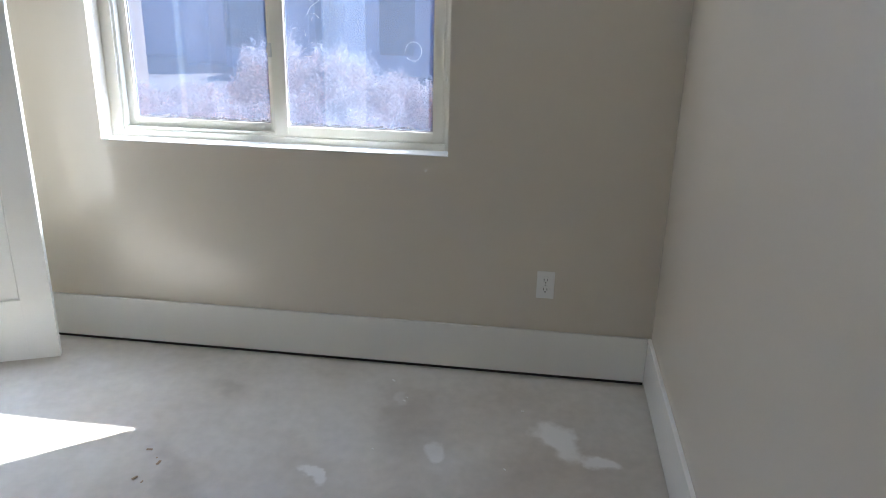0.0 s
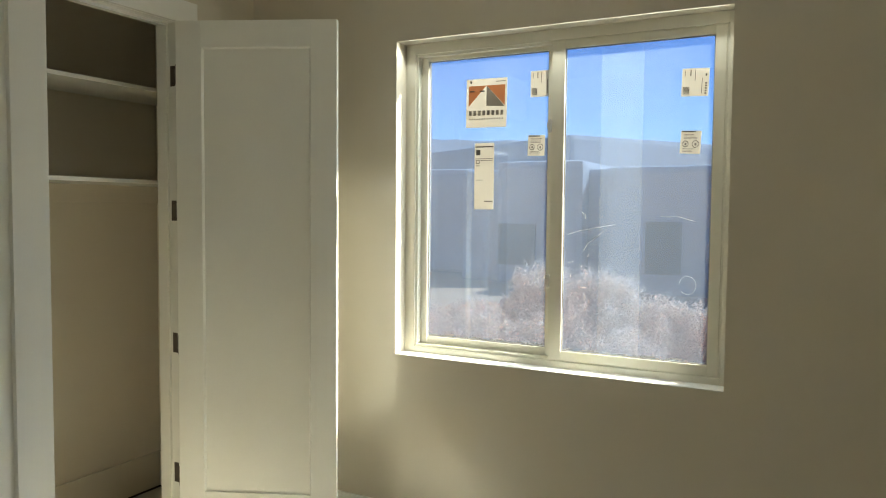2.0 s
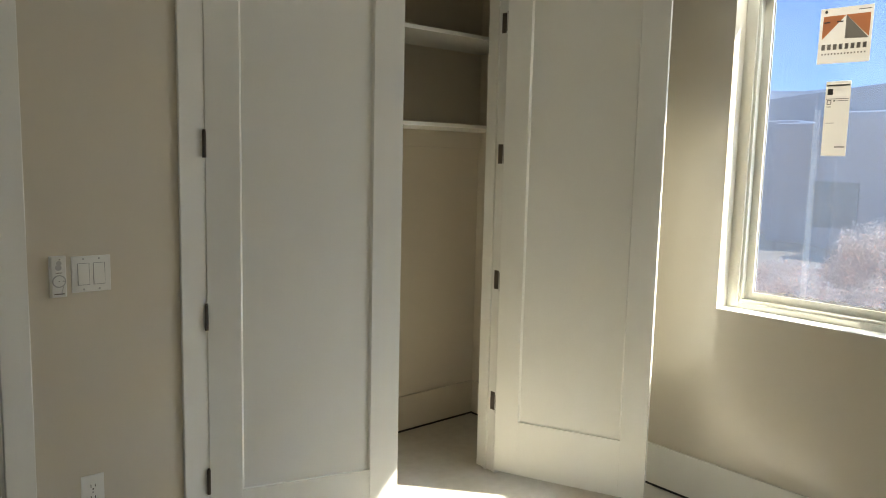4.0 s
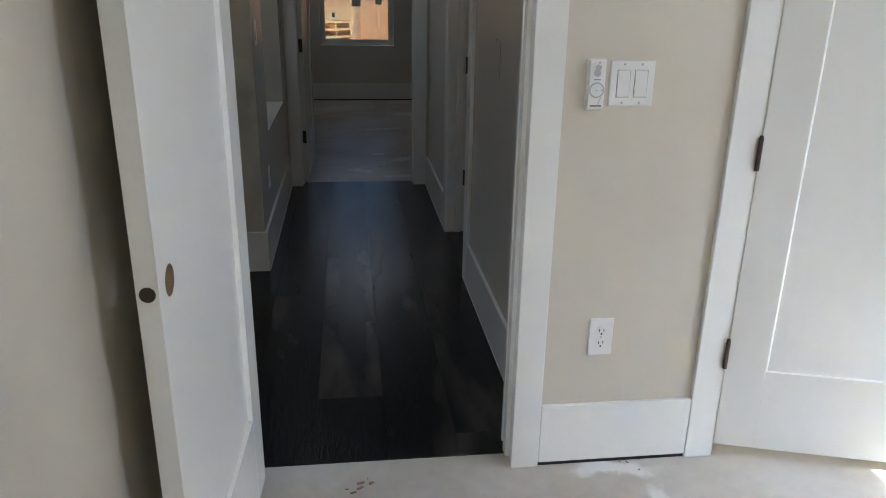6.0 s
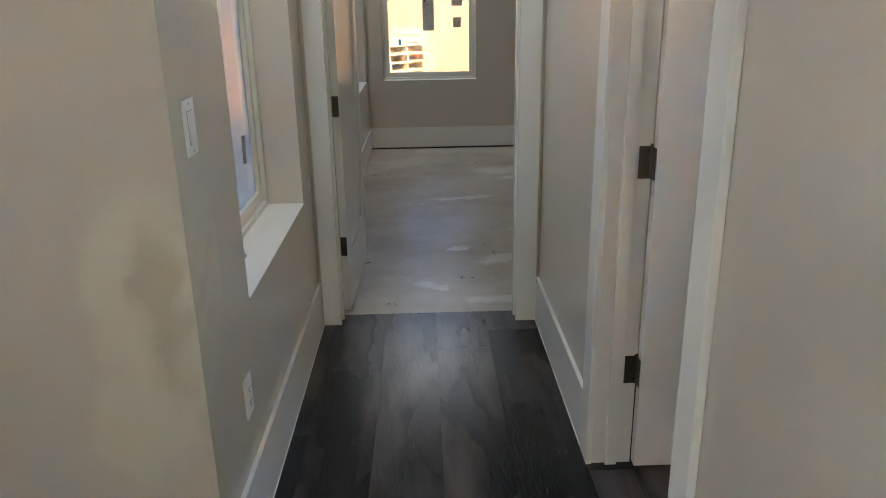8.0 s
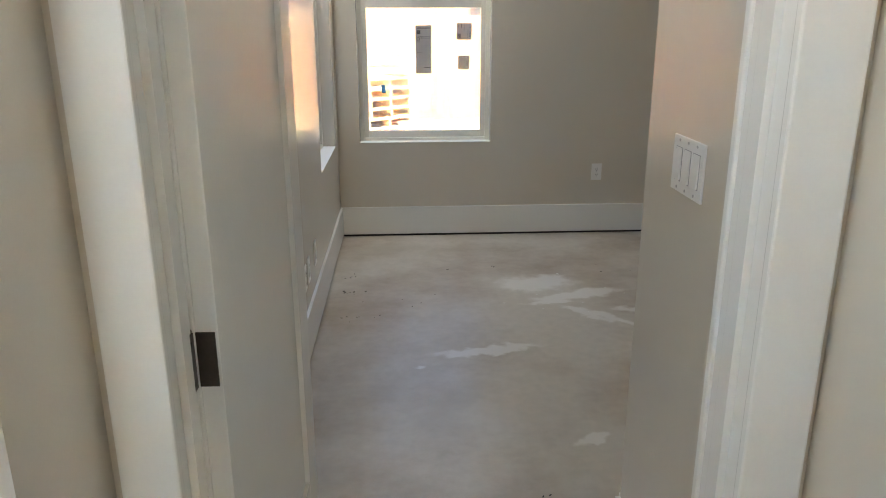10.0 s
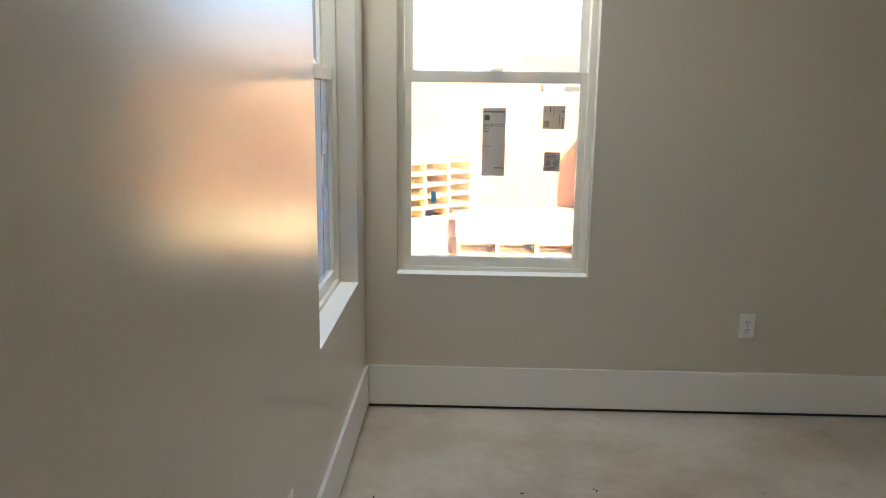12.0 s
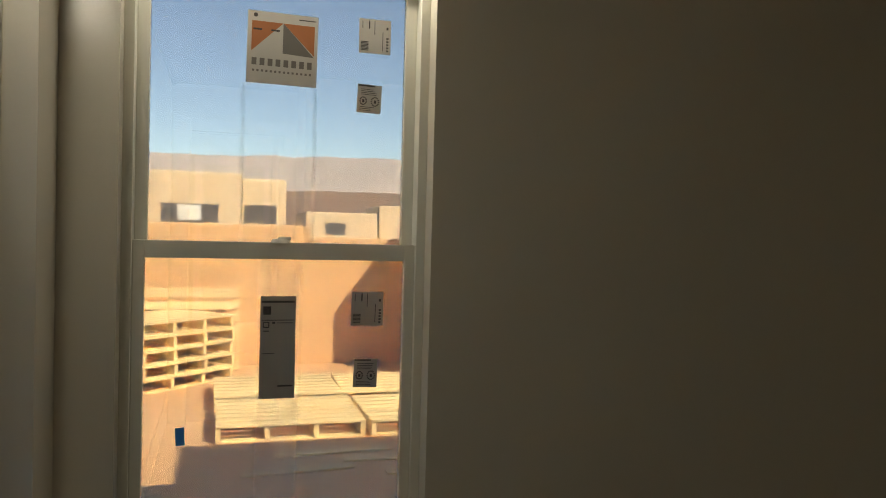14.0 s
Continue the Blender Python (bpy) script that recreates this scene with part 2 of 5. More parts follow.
SLAB = dict(base=(0.61, 0.585, 0.54), rough=0.42, second=(0.42, 0.365, 0.295), big=1.3, fine=22, mix=0.75, bump=0.10, fine_mix=0.12, rough_vary=0.22, ramp=(0.40, 0.70), detail=10.0)
M_SLAB_A = material("bare_slab_room", **SLAB)
add_stains(M_SLAB_A, [(x, y, 0, r, w, h, 1) for x, y, r, w, h in ((3.11, -2.73, 20, 0.2, 0.10), (3.0, -2.86, 70, 0.12, 0.07), (3.30, -2.14, 10, 0.08, 0.05), (2.97, -2.31, 0, 0.09, 0.06),
                                                                 (2.77, -1.94, 50, 0.12, 0.05), (1.40, -0.23, 85, 0.16, 0.05), (1.32, -0.05, 0, 0.2, 0.06), (0.75, -0.26, 20, 0.1, 0.04))], (0.80, 0.79, 0.76), 0.8)
add_stains(M_SLAB_A, [(x, y, 0, r, w, h, 1) for x, y, r, w, h in ((2.7, -1.5, 40, 0.45, 0.10), (2.3, -2.0, 10, 0.6, 0.3), (3.25, -1.45, 70, 0.16, 0.08), (3.15, -2.2, 15, 0.5, 0.25))], (0.34, 0.31, 0.27), 0.55, (0.1, 0.5), 4.0)
M_SLAB_B = material("bare_slab_far_room", **{**SLAB, "base": (0.54, 0.495, 0.43), "second": (0.36, 0.29, 0.22), "mix": 0.9, "ramp": (0.42, 0.64), "rough": 0.36, "rough_vary": 0.16})
add_stains(M_SLAB_B, [(x, y, 0, r, w, h, 1) for x, y, r, w, h in ((1.27, 6.38, 8, 0.36, 0.22), (1.45, 6.18, 14, 0.42, 0.10), (1.28, 6.07, 6, 0.24, 0.05), (1.48, 5.90, -38, 0.3, 0.06), (1.72, 5.95, -10, 0.2, 0.06),
                                                                 (2.62, 7.0, -30, 0.25, 0.08), (0.78, 4.36, 20, 0.11, 0.06), (1.17, 4.72, 10, 0.12, 0.05), (0.60, 3.80, -30, 0.08, 0.08), (0.66, 3.74, 0, 0.07, 0.04),
                                                                 (0.99, 4.15, 30, 0.2, 0.12), (0.58, 5.35, 0, 0.045, 0.03), (0.95, 3.58, 0, 0.25, 0.10), (0.9, 5.5, 10, 0.4, 0.07))], (0.78, 0.765, 0.73), 0.65)
add_stains(M_SLAB_B, [(x, y, 0, r, w, h, 1) for x, y, r, w, h in ((0.78, 6.80, -20, 0.16, 0.04), (0.24, 6.28, 15, 0.10, 0.014), (2.1, 6.3, 0, 0.3, 0.07), (0.62, 4.15, 20, 0.35, 0.25), (0.7, 4.95, 60, 0.5, 0.3),
                                                                 (0.45, 7.1, 0, 0.5, 0.2), (0.5, 3.72, 60, 0.25, 0.12))], (0.40, 0.35, 0.28), 0.5, (0.1, 0.5), 4.0)
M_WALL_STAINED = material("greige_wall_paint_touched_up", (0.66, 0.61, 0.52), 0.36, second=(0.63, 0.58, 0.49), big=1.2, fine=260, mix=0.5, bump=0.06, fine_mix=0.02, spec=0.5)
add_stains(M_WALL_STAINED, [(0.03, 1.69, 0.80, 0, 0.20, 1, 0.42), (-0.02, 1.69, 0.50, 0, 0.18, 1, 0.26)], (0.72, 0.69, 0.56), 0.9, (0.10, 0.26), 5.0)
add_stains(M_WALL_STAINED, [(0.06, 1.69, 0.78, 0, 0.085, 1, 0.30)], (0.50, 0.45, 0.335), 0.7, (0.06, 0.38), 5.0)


for m in (M_WALL, M_WALL_STAINED):
    paint = m.node_tree.nodes["Principled BSDF"].inputs
    paint["Coat Weight"].default_value = 1.0
    paint["Coat Roughness"].default_value = 0.20
    paint["Coat IOR"].default_value = 1.6


def plank_material():
    """Dark grey-brown embossed vinyl plank: long smoky patches from near black to grey-brown, fine grain, rippled gloss."""
    m = bpy.data.materials.new("dark_vinyl_plank")
    m.use_nodes = True
    n, l = m.node_tree.nodes, m.node_tree.links
    b = n["Principled BSDF"]
    b.inputs["Specular IOR Level"].default_value = 0.28
    co = n.new("ShaderNodeTexCoord")
    oi = n.new("ShaderNodeObjectInfo")
    # every board takes another stretch of the print
    shift = n.new("ShaderNodeMath")
    shift.operation = "MULTIPLY"
    shift.inputs[1].default_value = 37.0
    l.new(oi.outputs["Random"], shift.inputs[0])
    cx = n.new("ShaderNodeCombineXYZ")
    for k in ("X", "Y", "Z"):
        l.new(shift.outputs[0], cx.inputs[k])

    def print_noise(stretch, detail, rough, distort=0.0):
        mp = n.new("ShaderNodeMapping")
        mp.inputs["Scale"].default_value = stretch
        l.new(co.outputs["Object"], mp.inputs["Vector"])
        l.new(cx.outputs[0], mp.inputs["Location"])
        t = n.new("ShaderNodeTexNoise")
        t.inputs["Scale"].default_value = 1.0
        t.inputs["Detail"].default_value = detail
        t.inputs["Roughness"].default_value = rough
        t.inputs["Distortion"].default_value = distort
        l.new(mp.outputs[0], t.inputs["Vector"])
        return t.outputs["Fac"]

    def ranged(src, a0, a1, b0, b1):
        r = n.new("ShaderNodeMapRange")
        r.inputs["From Min"].default_value, r.inputs["From Max"].default_value = a0, a1
        r.inputs["To Min"].default_value, r.inputs["To Max"].default_value = b0, b1
        l.new(src, r.inputs["Value"])
        return r.outputs[0]

    def maths(op, p, q):
        k = n.new("ShaderNodeMath")
        k.operation = op
        l.new(p, k.inputs[0])
        l.new(q, k.inputs[1])
        return k.outputs[0]
    smoke = print_noise((6.0, 1.3, 1), 4, 0.5)
    grain = print_noise((55.0, 2.2, 1), 5, 0.6)
    ripple = print_noise((95.0, 22.0, 1), 2, 0.5)
    tone = maths("ADD", ranged(smoke, 0.40, 0.64, -0.1, 0.95), ranged(oi.outputs["Random"], 0, 1, -0.35, 0.35))
    tone = ranged(maths("ADD", tone, ranged(grain, 0.3, 0.7, -0.04, 0.04)), 0.0, 1.0, 0.0, 1.0)
    mx = n.new("ShaderNodeMix")
    mx.data_type = "RGBA"
    mx.inputs["A"].default_value = (0.005, 0.0055, 0.0075, 1)
    mx.inputs["B"].default_value = (0.080, 0.069, 0.064, 1)
    l.new(tone, mx.inputs["Factor"])
    l.new(mx.outputs["Result"], b.inputs["Base Color"])
    b.inputs["Roughness"].default_value = 0.25
    bp = n.new("ShaderNodeBump")
    bp.inputs["Strength"].default_value = 0.42
    bp.inputs["Distance"].default_value = 0.003
    l.new(ripple, bp.inputs["Height"])
    l.new(bp.outputs[0], b.inputs["Normal"])
    return m


M_PLANK = plank_material()


# ---- mesh helpers ----
def add_box(bm, x0, x1, y0, y1, z0, z1, bevel=0.0, m=None):
    g = bmesh.new()
    bmesh.ops.create_cube(g, size=1)
    for v in g.verts:
        v.co = Vector(((x0 + x1) / 2 + v.co.x * (x1 - x0), (y0 + y1) / 2 + v.co.y * (y1 - y0), (z0 + z1) / 2 + v.co.z * (z1 - z0)))
    if bevel:
        bmesh.ops.bevel(g, geom=g.edges[:], offset=bevel, segments=2, affect="EDGES", profile=0.6)
    if m is not None:
        bmesh.ops.transform(g, matrix=m, verts=g.verts[:])
    me = bpy.data.meshes.new("t")
    g.to_mesh(me)
    g.free()
    bm.from_mesh(me)
    bpy.data.meshes.remove(me)


def add_cyl(bm, p, axis, r, length, seg=16, r2=None):
    g = bmesh.new()
    bmesh.ops.create_cone(g, cap_ends=True, segments=seg, radius1=r, radius2=r if r2 is None else r2, depth=length)
    rot = Vector((0, 0, 1)).rotation_difference(Vector(axis)).to_matrix().to_4x4()
    bmesh.ops.transform(g, matrix=Matrix.Translation(p) @ rot, verts=g.verts[:])
    me = bpy.data.meshes.new("t")
    g.to_mesh(me)
    g.free()
    bm.from_mesh(me)
    bpy.data.meshes.remove(me)


def part(name, bm, mat, parent=None, label=""):
    me = bpy.data.meshes.new(name)
    bm.to_mesh(me)
    bm.free()
    me.materials.append(mat)
    ob = new(name, me)
    if parent is not None:
        ob.parent = parent
    if label:
        ob["label"] = label
    return ob


def box_part(name, x0, x1, y0, y1, z0, z1, mat, parent=None, label="", bevel=0.002):
    bm = bmesh.new()
    add_box(bm, x0, x1, y0, y1, z0, z1, bevel)
    return part(name, bm, mat, parent, label)


def thing(name, m, label, category, group="", kind=""):
    e = new(name)
    e.matrix_world = m
    return tagged(e, label, category, group, kind)


def structure(name, boxes, mat, label, category="wall", bevel=0.0):
    bm = bmesh.new()
    for b in boxes:
        add_box(bm, *b, bevel)
    return tagged(part(name, bm, mat), label, category, kind="structure")


def wall_x(x0, x1, y0, y1, holes, top=2.75):
    """Boxes of a wall that runs along x, with holes (x0, x1, z0, z1) through it."""
    out, x = [], x0
    for a, b, c, d in sorted(holes):
        out.append((x, a, y0, y1, 0, top))
        if c > 0:
            out.append((a, b, y0, y1, 0, c))
        if d < top:
            out.append((a, b, y0, y1, d, top))
        x = b
    out.append((x, x1, y0, y1, 0, top))
    return out


def wall_y(x0, x1, y0, y1, holes, top=2.75):
    return [(a[2], a[3], a[0], a[1], a[4], a[5]) for a in wall_x(y0, y1, x0, x1, holes, top)]


# ---- plan, in metres ----
DOOR_TOP = 2.375
XE = 3.58          # east wall of the first room
YS = -3.09         # its south wall
XWA = 0.155        # its west wall
HALL_L, HALL_R = 0.125, 1.10
HALL_END = 3.33    # wall with the door to the far room
YN = 7.415         # north wall of the far room
XB = 0.09          # its west wall
W_TOP = 2.31
HEAD_B = 2.40

structure("wall_east", wall_y(XE, XE + 0.155, YS - 0.2, 0.82, [(-2.255, -0.835, 0.897, W_TOP)]), M_WALL, "greige painted drywall wall with a window opening")
structure("wall_south", [(XWA - 0.12, XE, YS - 0.2, YS, 0, 2.75)], M_WALL, "plain greige painted drywall wall")
structure("wall_west", [(XWA - 0.12, XWA, YS, 0.0, 0, 2.75)], M_WALL, "plain greige painted drywall wall beside the open door")
structure("wall_north", wall_x(XWA - 0.12, XE, 0.0, 0.12, [(0.226, 1.026, 0, DOOR_TOP + 0.02), (1.61, 3.097, 0, DOOR_TOP + 0.02)]), M_WALL,
          "greige drywall wall with door and closet openings")
structure("wall_closet", [(1.22, XE, 0.70, 0.82, 0, 2.75)], M_WALL, "greige closet back wall")
structure("wall_hall_east", wall_y(HALL_R, HALL_R + 0.12, 0.12, HALL_END, [(1.495, 2.245, 0, DOOR_TOP + 0.02)]), M_WALL, "greige hallway wall with a door opening")
structure("wall_hall_end", wall_x(HALL_L, 4.2, HALL_END, HALL_END + 0.12, [(0.195, 1.02, 0, DOOR_TOP + 0.02)]), M_WALL, "greige wall with a doorway at the hallway's end")
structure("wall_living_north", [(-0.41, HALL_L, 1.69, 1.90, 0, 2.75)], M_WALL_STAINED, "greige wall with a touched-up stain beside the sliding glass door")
structure("wall_living_header", [(-3.6, -0.41, 1.69, 1.90, 2.42, 2.75)], M_WALL, "greige wall strip above the sliding glass door")
structure("wall_living_pier", [(-4.2, -3.6, 1.69, 1.90, 0, 2.75)], M_WALL, "plain greige wall pier beyond the sliding glass door")
structure("wall_hall_west", wall_y(-0.065, HALL_L, 1.90, HALL_END, [(2.13, 3.105, 0.622, W_TOP)]), M_WALL, "greige hallway wall with a deep window opening")
structure("wall_far_west", wall_y(-0.11, XB, HALL_END, YN, [(6.345, 7.195, 0.658, HEAD_B)]) , M_WALL, "greige wall with a window beside the corner")
structure("wall_far_north", wall_x(-0.11, 4.2, YN, YN + 0.19, [(0.237, 1.11, 0.645, HEAD_B)]), M_WALL, "greige wall with a tall double-hung window")
structure("wall_far_stub", [(1.095, 1.215, HALL_END + 0.12, 4.12, 0, 2.75)], M_WALL, "short greige wall just inside the far door")
structure("wall_far_south", [(1.215, 4.2, 4.0, 4.12, 0, 2.75)], M_WALL, "plain greige wall")
structure("wall_far_east", [(4.2, 4.32, HALL_END, YN + 0.19, 0, 2.75)], M_WALL, "plain greige wall")
structure("wall_living_west", [(-4.32, -4.2, -0.12, 1.90, 0, 2.75)], M_WALL, "plain greige wall")
structure("wall_living_south", [(-4.2, XWA - 0.12, -0.12, 0.0, 0, 2.75)], M_WALL, "plain greige wall")
structure("wall_bath_north", [(1.22, 3.7, 2.95, 3.07, 0, 2.75)], M_WALL, "greige wall of the side room")
# unseen opening added here to let daylight brighten the side room
structure("wall_bath_east_added_opening", wall_y(3.58, 3.70, 0.82, 2.95, [(1.0, 1.35, 1.55, 2.1)]), M_WALL, "greige wall of the side room")
structure("ceiling", [(-4.32, XE + 0.155, YS - 0.2, 1.95, 2.75, 2.90), (-0.11, 4.32, 1.95, YN + 0.19, 2.75, 2.90)], M_CEIL, "white painted drywall ceiling", "ceiling")
# unseen roof masses, heights set so their shadows cover patio and yard
bm = bmesh.new()
add_box(bm, -4.4, XE + 0.155, YS - 0.25, 1.95, 2.90, 3.9)
add_box(bm, -0.14, 3.3, 1.95, YN + 0.2, 2.90, 3.15)
add_box(bm, -0.14, 3.3, 1.95, 5.2, 3.15, 4.3)
add_box(bm, 3.3, 9.0, 1.95, YN + 0.2, 2.90, 4.15)
add_box(bm, 4.35, 9.0, 1.95, YN + 0.2, -0.2, 2.90)
tagged(part("roof_shadow_blocks", bm, M_STUCCO), "unseen tan stucco roof blocks, sized to cast the house's shadow", "roof", kind="structure")

# floors: bare slab in both rooms, plank in hall and living space
structure("floor_slab", [(-4.4, 4.4, YS - 0.3, 1.86, -0.25, -0.008), (-0.09, 4.4, 1.86, YN + 0.17, -0.25, -0.008)], M_SLAB, "bare concrete slab with stains and plaster smears", "floor")
structure("floor_room", [(XWA, XE, YS, 0.0, -0.006, 0.0), (1.22, XE, 0.0, 0.70, -0.006, 0.0), (0.195, 1.02, 0.0, 0.06, -0.006, 0.0)], M_SLAB_A, "bare pale concrete floor with stains and plaster smears", "floor")
structure("floor_far", [(XB, 4.2, HALL_END + 0.10, YN, -0.006, 0.0)], M_SLAB_B, "bare concrete floor with white plaster smears", "floor")


# ---- trim ----
def baseboard(name, x0, y0, x1, y1, side, h=0.205, gap=0.013, mat=M_TRIM, label="tall white painted flat baseboard"):
    """Flat tall board from (x0, y0) to (x1, y1); side is the way it faces. Over bare slab a gap stays under it, its
    shade painted as a black strip set back.
    """
    d = 0.015

    def strip(depth, z0, z1):
        if x0 == x1:
            a, b = sorted((y0, y1))
            c = (x0, x0 + depth) if side > 0 else (x0 - depth, x0)
            return (c[0], c[1], a, b, z0, z1)
        a, b = sorted((x0, x1))
        c = (y0, y0 + depth) if side > 0 else (y0 - depth, y0)
        return (a, b, c[0], c[1], z0, z1)
    ob = tagged(box_part(name, *strip(d, gap, h), mat, bevel=0.003), label, "baseboard", kind="structure")
    if gap > 0.005:
        # near-black strip: the gap's shade is put into its colour
        tagged(box_part("gap_shade_strip", *strip(0.010, 0.0, gap - 0.001), M_DARK, bevel=0.0), "black strip painted as the shaded gap under the baseboard", "baseboard", kind="structure")
    else:
        tagged(box_part("caulk_bead", *strip(0.0178, 0.0031, 0.0075), M_PLATE, bevel=0.001), "thin white caulk bead along the floor", "caulk", kind="structure")
    return ob


baseboard("baseboard", XE, YS + 0.015, XE, 0.0, -1)
baseboard("baseboard", XWA, YS, XE, YS, 1)
baseboard("baseboard", XWA, YS + 0.015, XWA, -0.02, 1)
baseboard("baseboard", 1.086, 0.0, 1.545, 0.0, -1)
baseboard("baseboard", 3.187, 0.0, XE - 0.015, 0.0, -1)
baseboard("baseboard", 1.22, 0.70, XE, 0.70, -1, mat=M_WALL, label="tall flat closet baseboard in the greige wall paint")
baseboard("baseboard", XE, 0.12, XE, 0.685, -1, mat=M_WALL, label="tall flat closet baseboard in the greige wall paint")
baseboard("baseboard", HALL_R, 0.12, HALL_R, 1.42, -1, gap=0.003)
baseboard("baseboard", HALL_R, 2.32, HALL_R, HALL_END, -1, gap=0.003)
baseboard("baseboard", HALL_L, 1.6905, HALL_L, HALL_END, 1, gap=0.003)
baseboard("baseboard", -0.395, 1.69, HALL_L + 0.015, 1.69, -1, gap=0.003)
baseboard("baseboard", XB, HALL_END + 0.14, XB, YN, 1)
baseboard("baseboard", XB + 0.015, YN, 4.2, YN, -1)
baseboard("baseboard", 1.095, HALL_END + 0.14, 1.095, 4.12, -1)
baseboard("baseboard", 1.095, 4.12, 4.2, 4.12, 1)


def casing(name, a0, a1, face, out, axis, top=DOOR_TOP, w=0.088, left=None, right=None, head=0.10, ears=0.02):
    """Flat craftsman casing round an opening from a0 to a1 on the wall face; out: the way it stands proud."""
    d = 0.018
    lo, hi = (face, face + d) if out > 0 else (face - d, face)
    lw, rw = left or w, right or w
    bm = bmesh.new()

    def put(u0, u1, z0, z1, extra=0.0):
        p, q = (lo, hi + extra) if out > 0 else (lo - extra, hi)
        if axis == "x":
            add_box(bm, u0, u1, p, q, z0, z1, 0.0035)
        else:
            add_box(bm, p, q, u0, u1, z0, z1, 0.0035)
    put(a0 - lw, a0 + 0.006, 0, top)
    put(a1 - 0.006, a1 + rw, 0, top)
    put(a0 - lw - ears, a1 + rw + ears, top + 0.0005, top + head, 0.006)
    return tagged(part(name, bm, M_TRIM), "flat white painted door casing", "trim", kind="structure")


def jamb(name, a0, a1, c0, c1, axis, top=DOOR_TOP, stop=None):
    """Lining of an opening: two legs, a head and thin stops."""
    bm = bmesh.new()
    t = 0.018

    def put(u0, u1, v0, v1, z0, z1):
        if axis == "x":
            add_box(bm, u0, u1, v0, v1, z0, z1, 0.001)
        else:
            add_box(bm, v0, v1, u0, u1, z0, z1, 0.001)
    put(a0 - t, a0, c0, c1, 0, top + t)
    put(a1, a1 + t, c0, c1, 0, top + t)
    put(a0, a1, c0, c1, top, top + t)
    if stop:
        put(a0, a0 + 0.012, stop[0], stop[1], 0, top)
        put(a1 - 0.012, a1, stop[0], stop[1], 0, top)
        put(a0 + 0.012, a1 - 0.012, stop[0], stop[1], top - 0.012, top)
    return tagged(part(name, bm, M_TRIM), "white painted door lining with stops", "trim", kind="structure")


casing("trim_door_room", 0.244, 1.008, 0.0, -1, "x", left=0.086, right=0.076)
casing("trim_door_room_hall", 0.244, 1.008, 0.12, 1, "x", left=0.08, right=0.08)
jamb_room = jamb("jamb_room", 0.244, 1.008, 0.0, 0.12, "x", stop=(0.045, 0.08))
box_part("strike_mortise", 1.0066, 1.0086, 0.006, 0.024, 0.902, 0.948, M_GREYP, jamb_room, "grey unfinished latch mortise", bevel=0.0)
casing("trim_closet", 1.628, 3.079, 0.0, -1, "x", left=0.083, right=0.088)
jamb("jamb_closet", 1.628, 3.079, 0.0, 0.12, "x", stop=(0.045, 0.06))
casing("trim_door_side", 1.513, 2.227, HALL_R, -1, "y")
jamb("jamb_side", 1.513, 2.227, HALL_R, HALL_R + 0.12, "y", stop=(HALL_R + 0.04, HALL_R + 0.075))
casing("trim_door_far_hall", 0.213, 1.002, HALL_END, -1, "x", left=0.073, right=0.083, ears=0.0)
casing("trim_door_far", 0.213, 1.002, HALL_END + 0.12, 1, "x", left=0.10, right=0.088, ears=0.0)
jamb("jamb_far", 0.213, 1.002, HALL_END, HALL_END + 0.12, "x", stop=(HALL_END + 0.04, HALL_END + 0.075))


# ---- doors ----
LOCK_Z = 0.893


def bored_block(bm, x0, x1, t, z0, z1, cx, cz, r, n=32):
    """Stretch of a door stile with a round hole bored through its thickness."""
    loops = []
    for y in (0.0, t):
        hole, rim = [], []
        for k in range(n):
            a = 2 * math.pi * (k + 0.5) / n
            c, s = math.cos(a), math.sin(a)
            d = min(((x1 - cx) if c > 0 else (x0 - cx)) / c, ((z1 - cz) if s > 0 else (z0 - cz)) / s)
            hole.append(bm.verts.new((cx + r * c, y, cz + r * s)))
            rim.append(bm.verts.new((cx + d * c, y, cz + d * s)))
        loops.append((hole, rim))
    for k in range(n):
        j = (k + 1) % n
        (h0, r0), (h1, r1) = loops
        bm.faces.new((h0[k], r0[k], r0[j], h0[j]))
        bm.faces.new((h1[j], r1[j], r1[k], h1[k]))
        bm.faces.new((r0[k], r1[k], r1[j], r0[j]))
    corners = [[bm.verts.new((x, y, z)) for y in (0.0, t)] for x, z in ((x0, z0), (x1, z0), (x1, z1), (x0, z1))]
    for (hole, rim), y in zip(loops, (0, 1)):
        for cor in corners:
            near = sorted(rim, key=lambda v: (v.co - cor[y].co).length)[:2]
            bm.faces.new((near[0], near[1], cor[y]))
    for cor in corners:
        for q in range(2):
            near = sorted(loops[0][1], key=lambda v: (v.co - cor[0].co).length)[q]
            far = sorted(loops[1][1], key=lambda v: (v.co - cor[1].co).length)[q]
            bm.faces.new((near, cor[0], cor[1], far))
    bmesh.ops.recalc_face_normals(bm, faces=bm.faces[:])


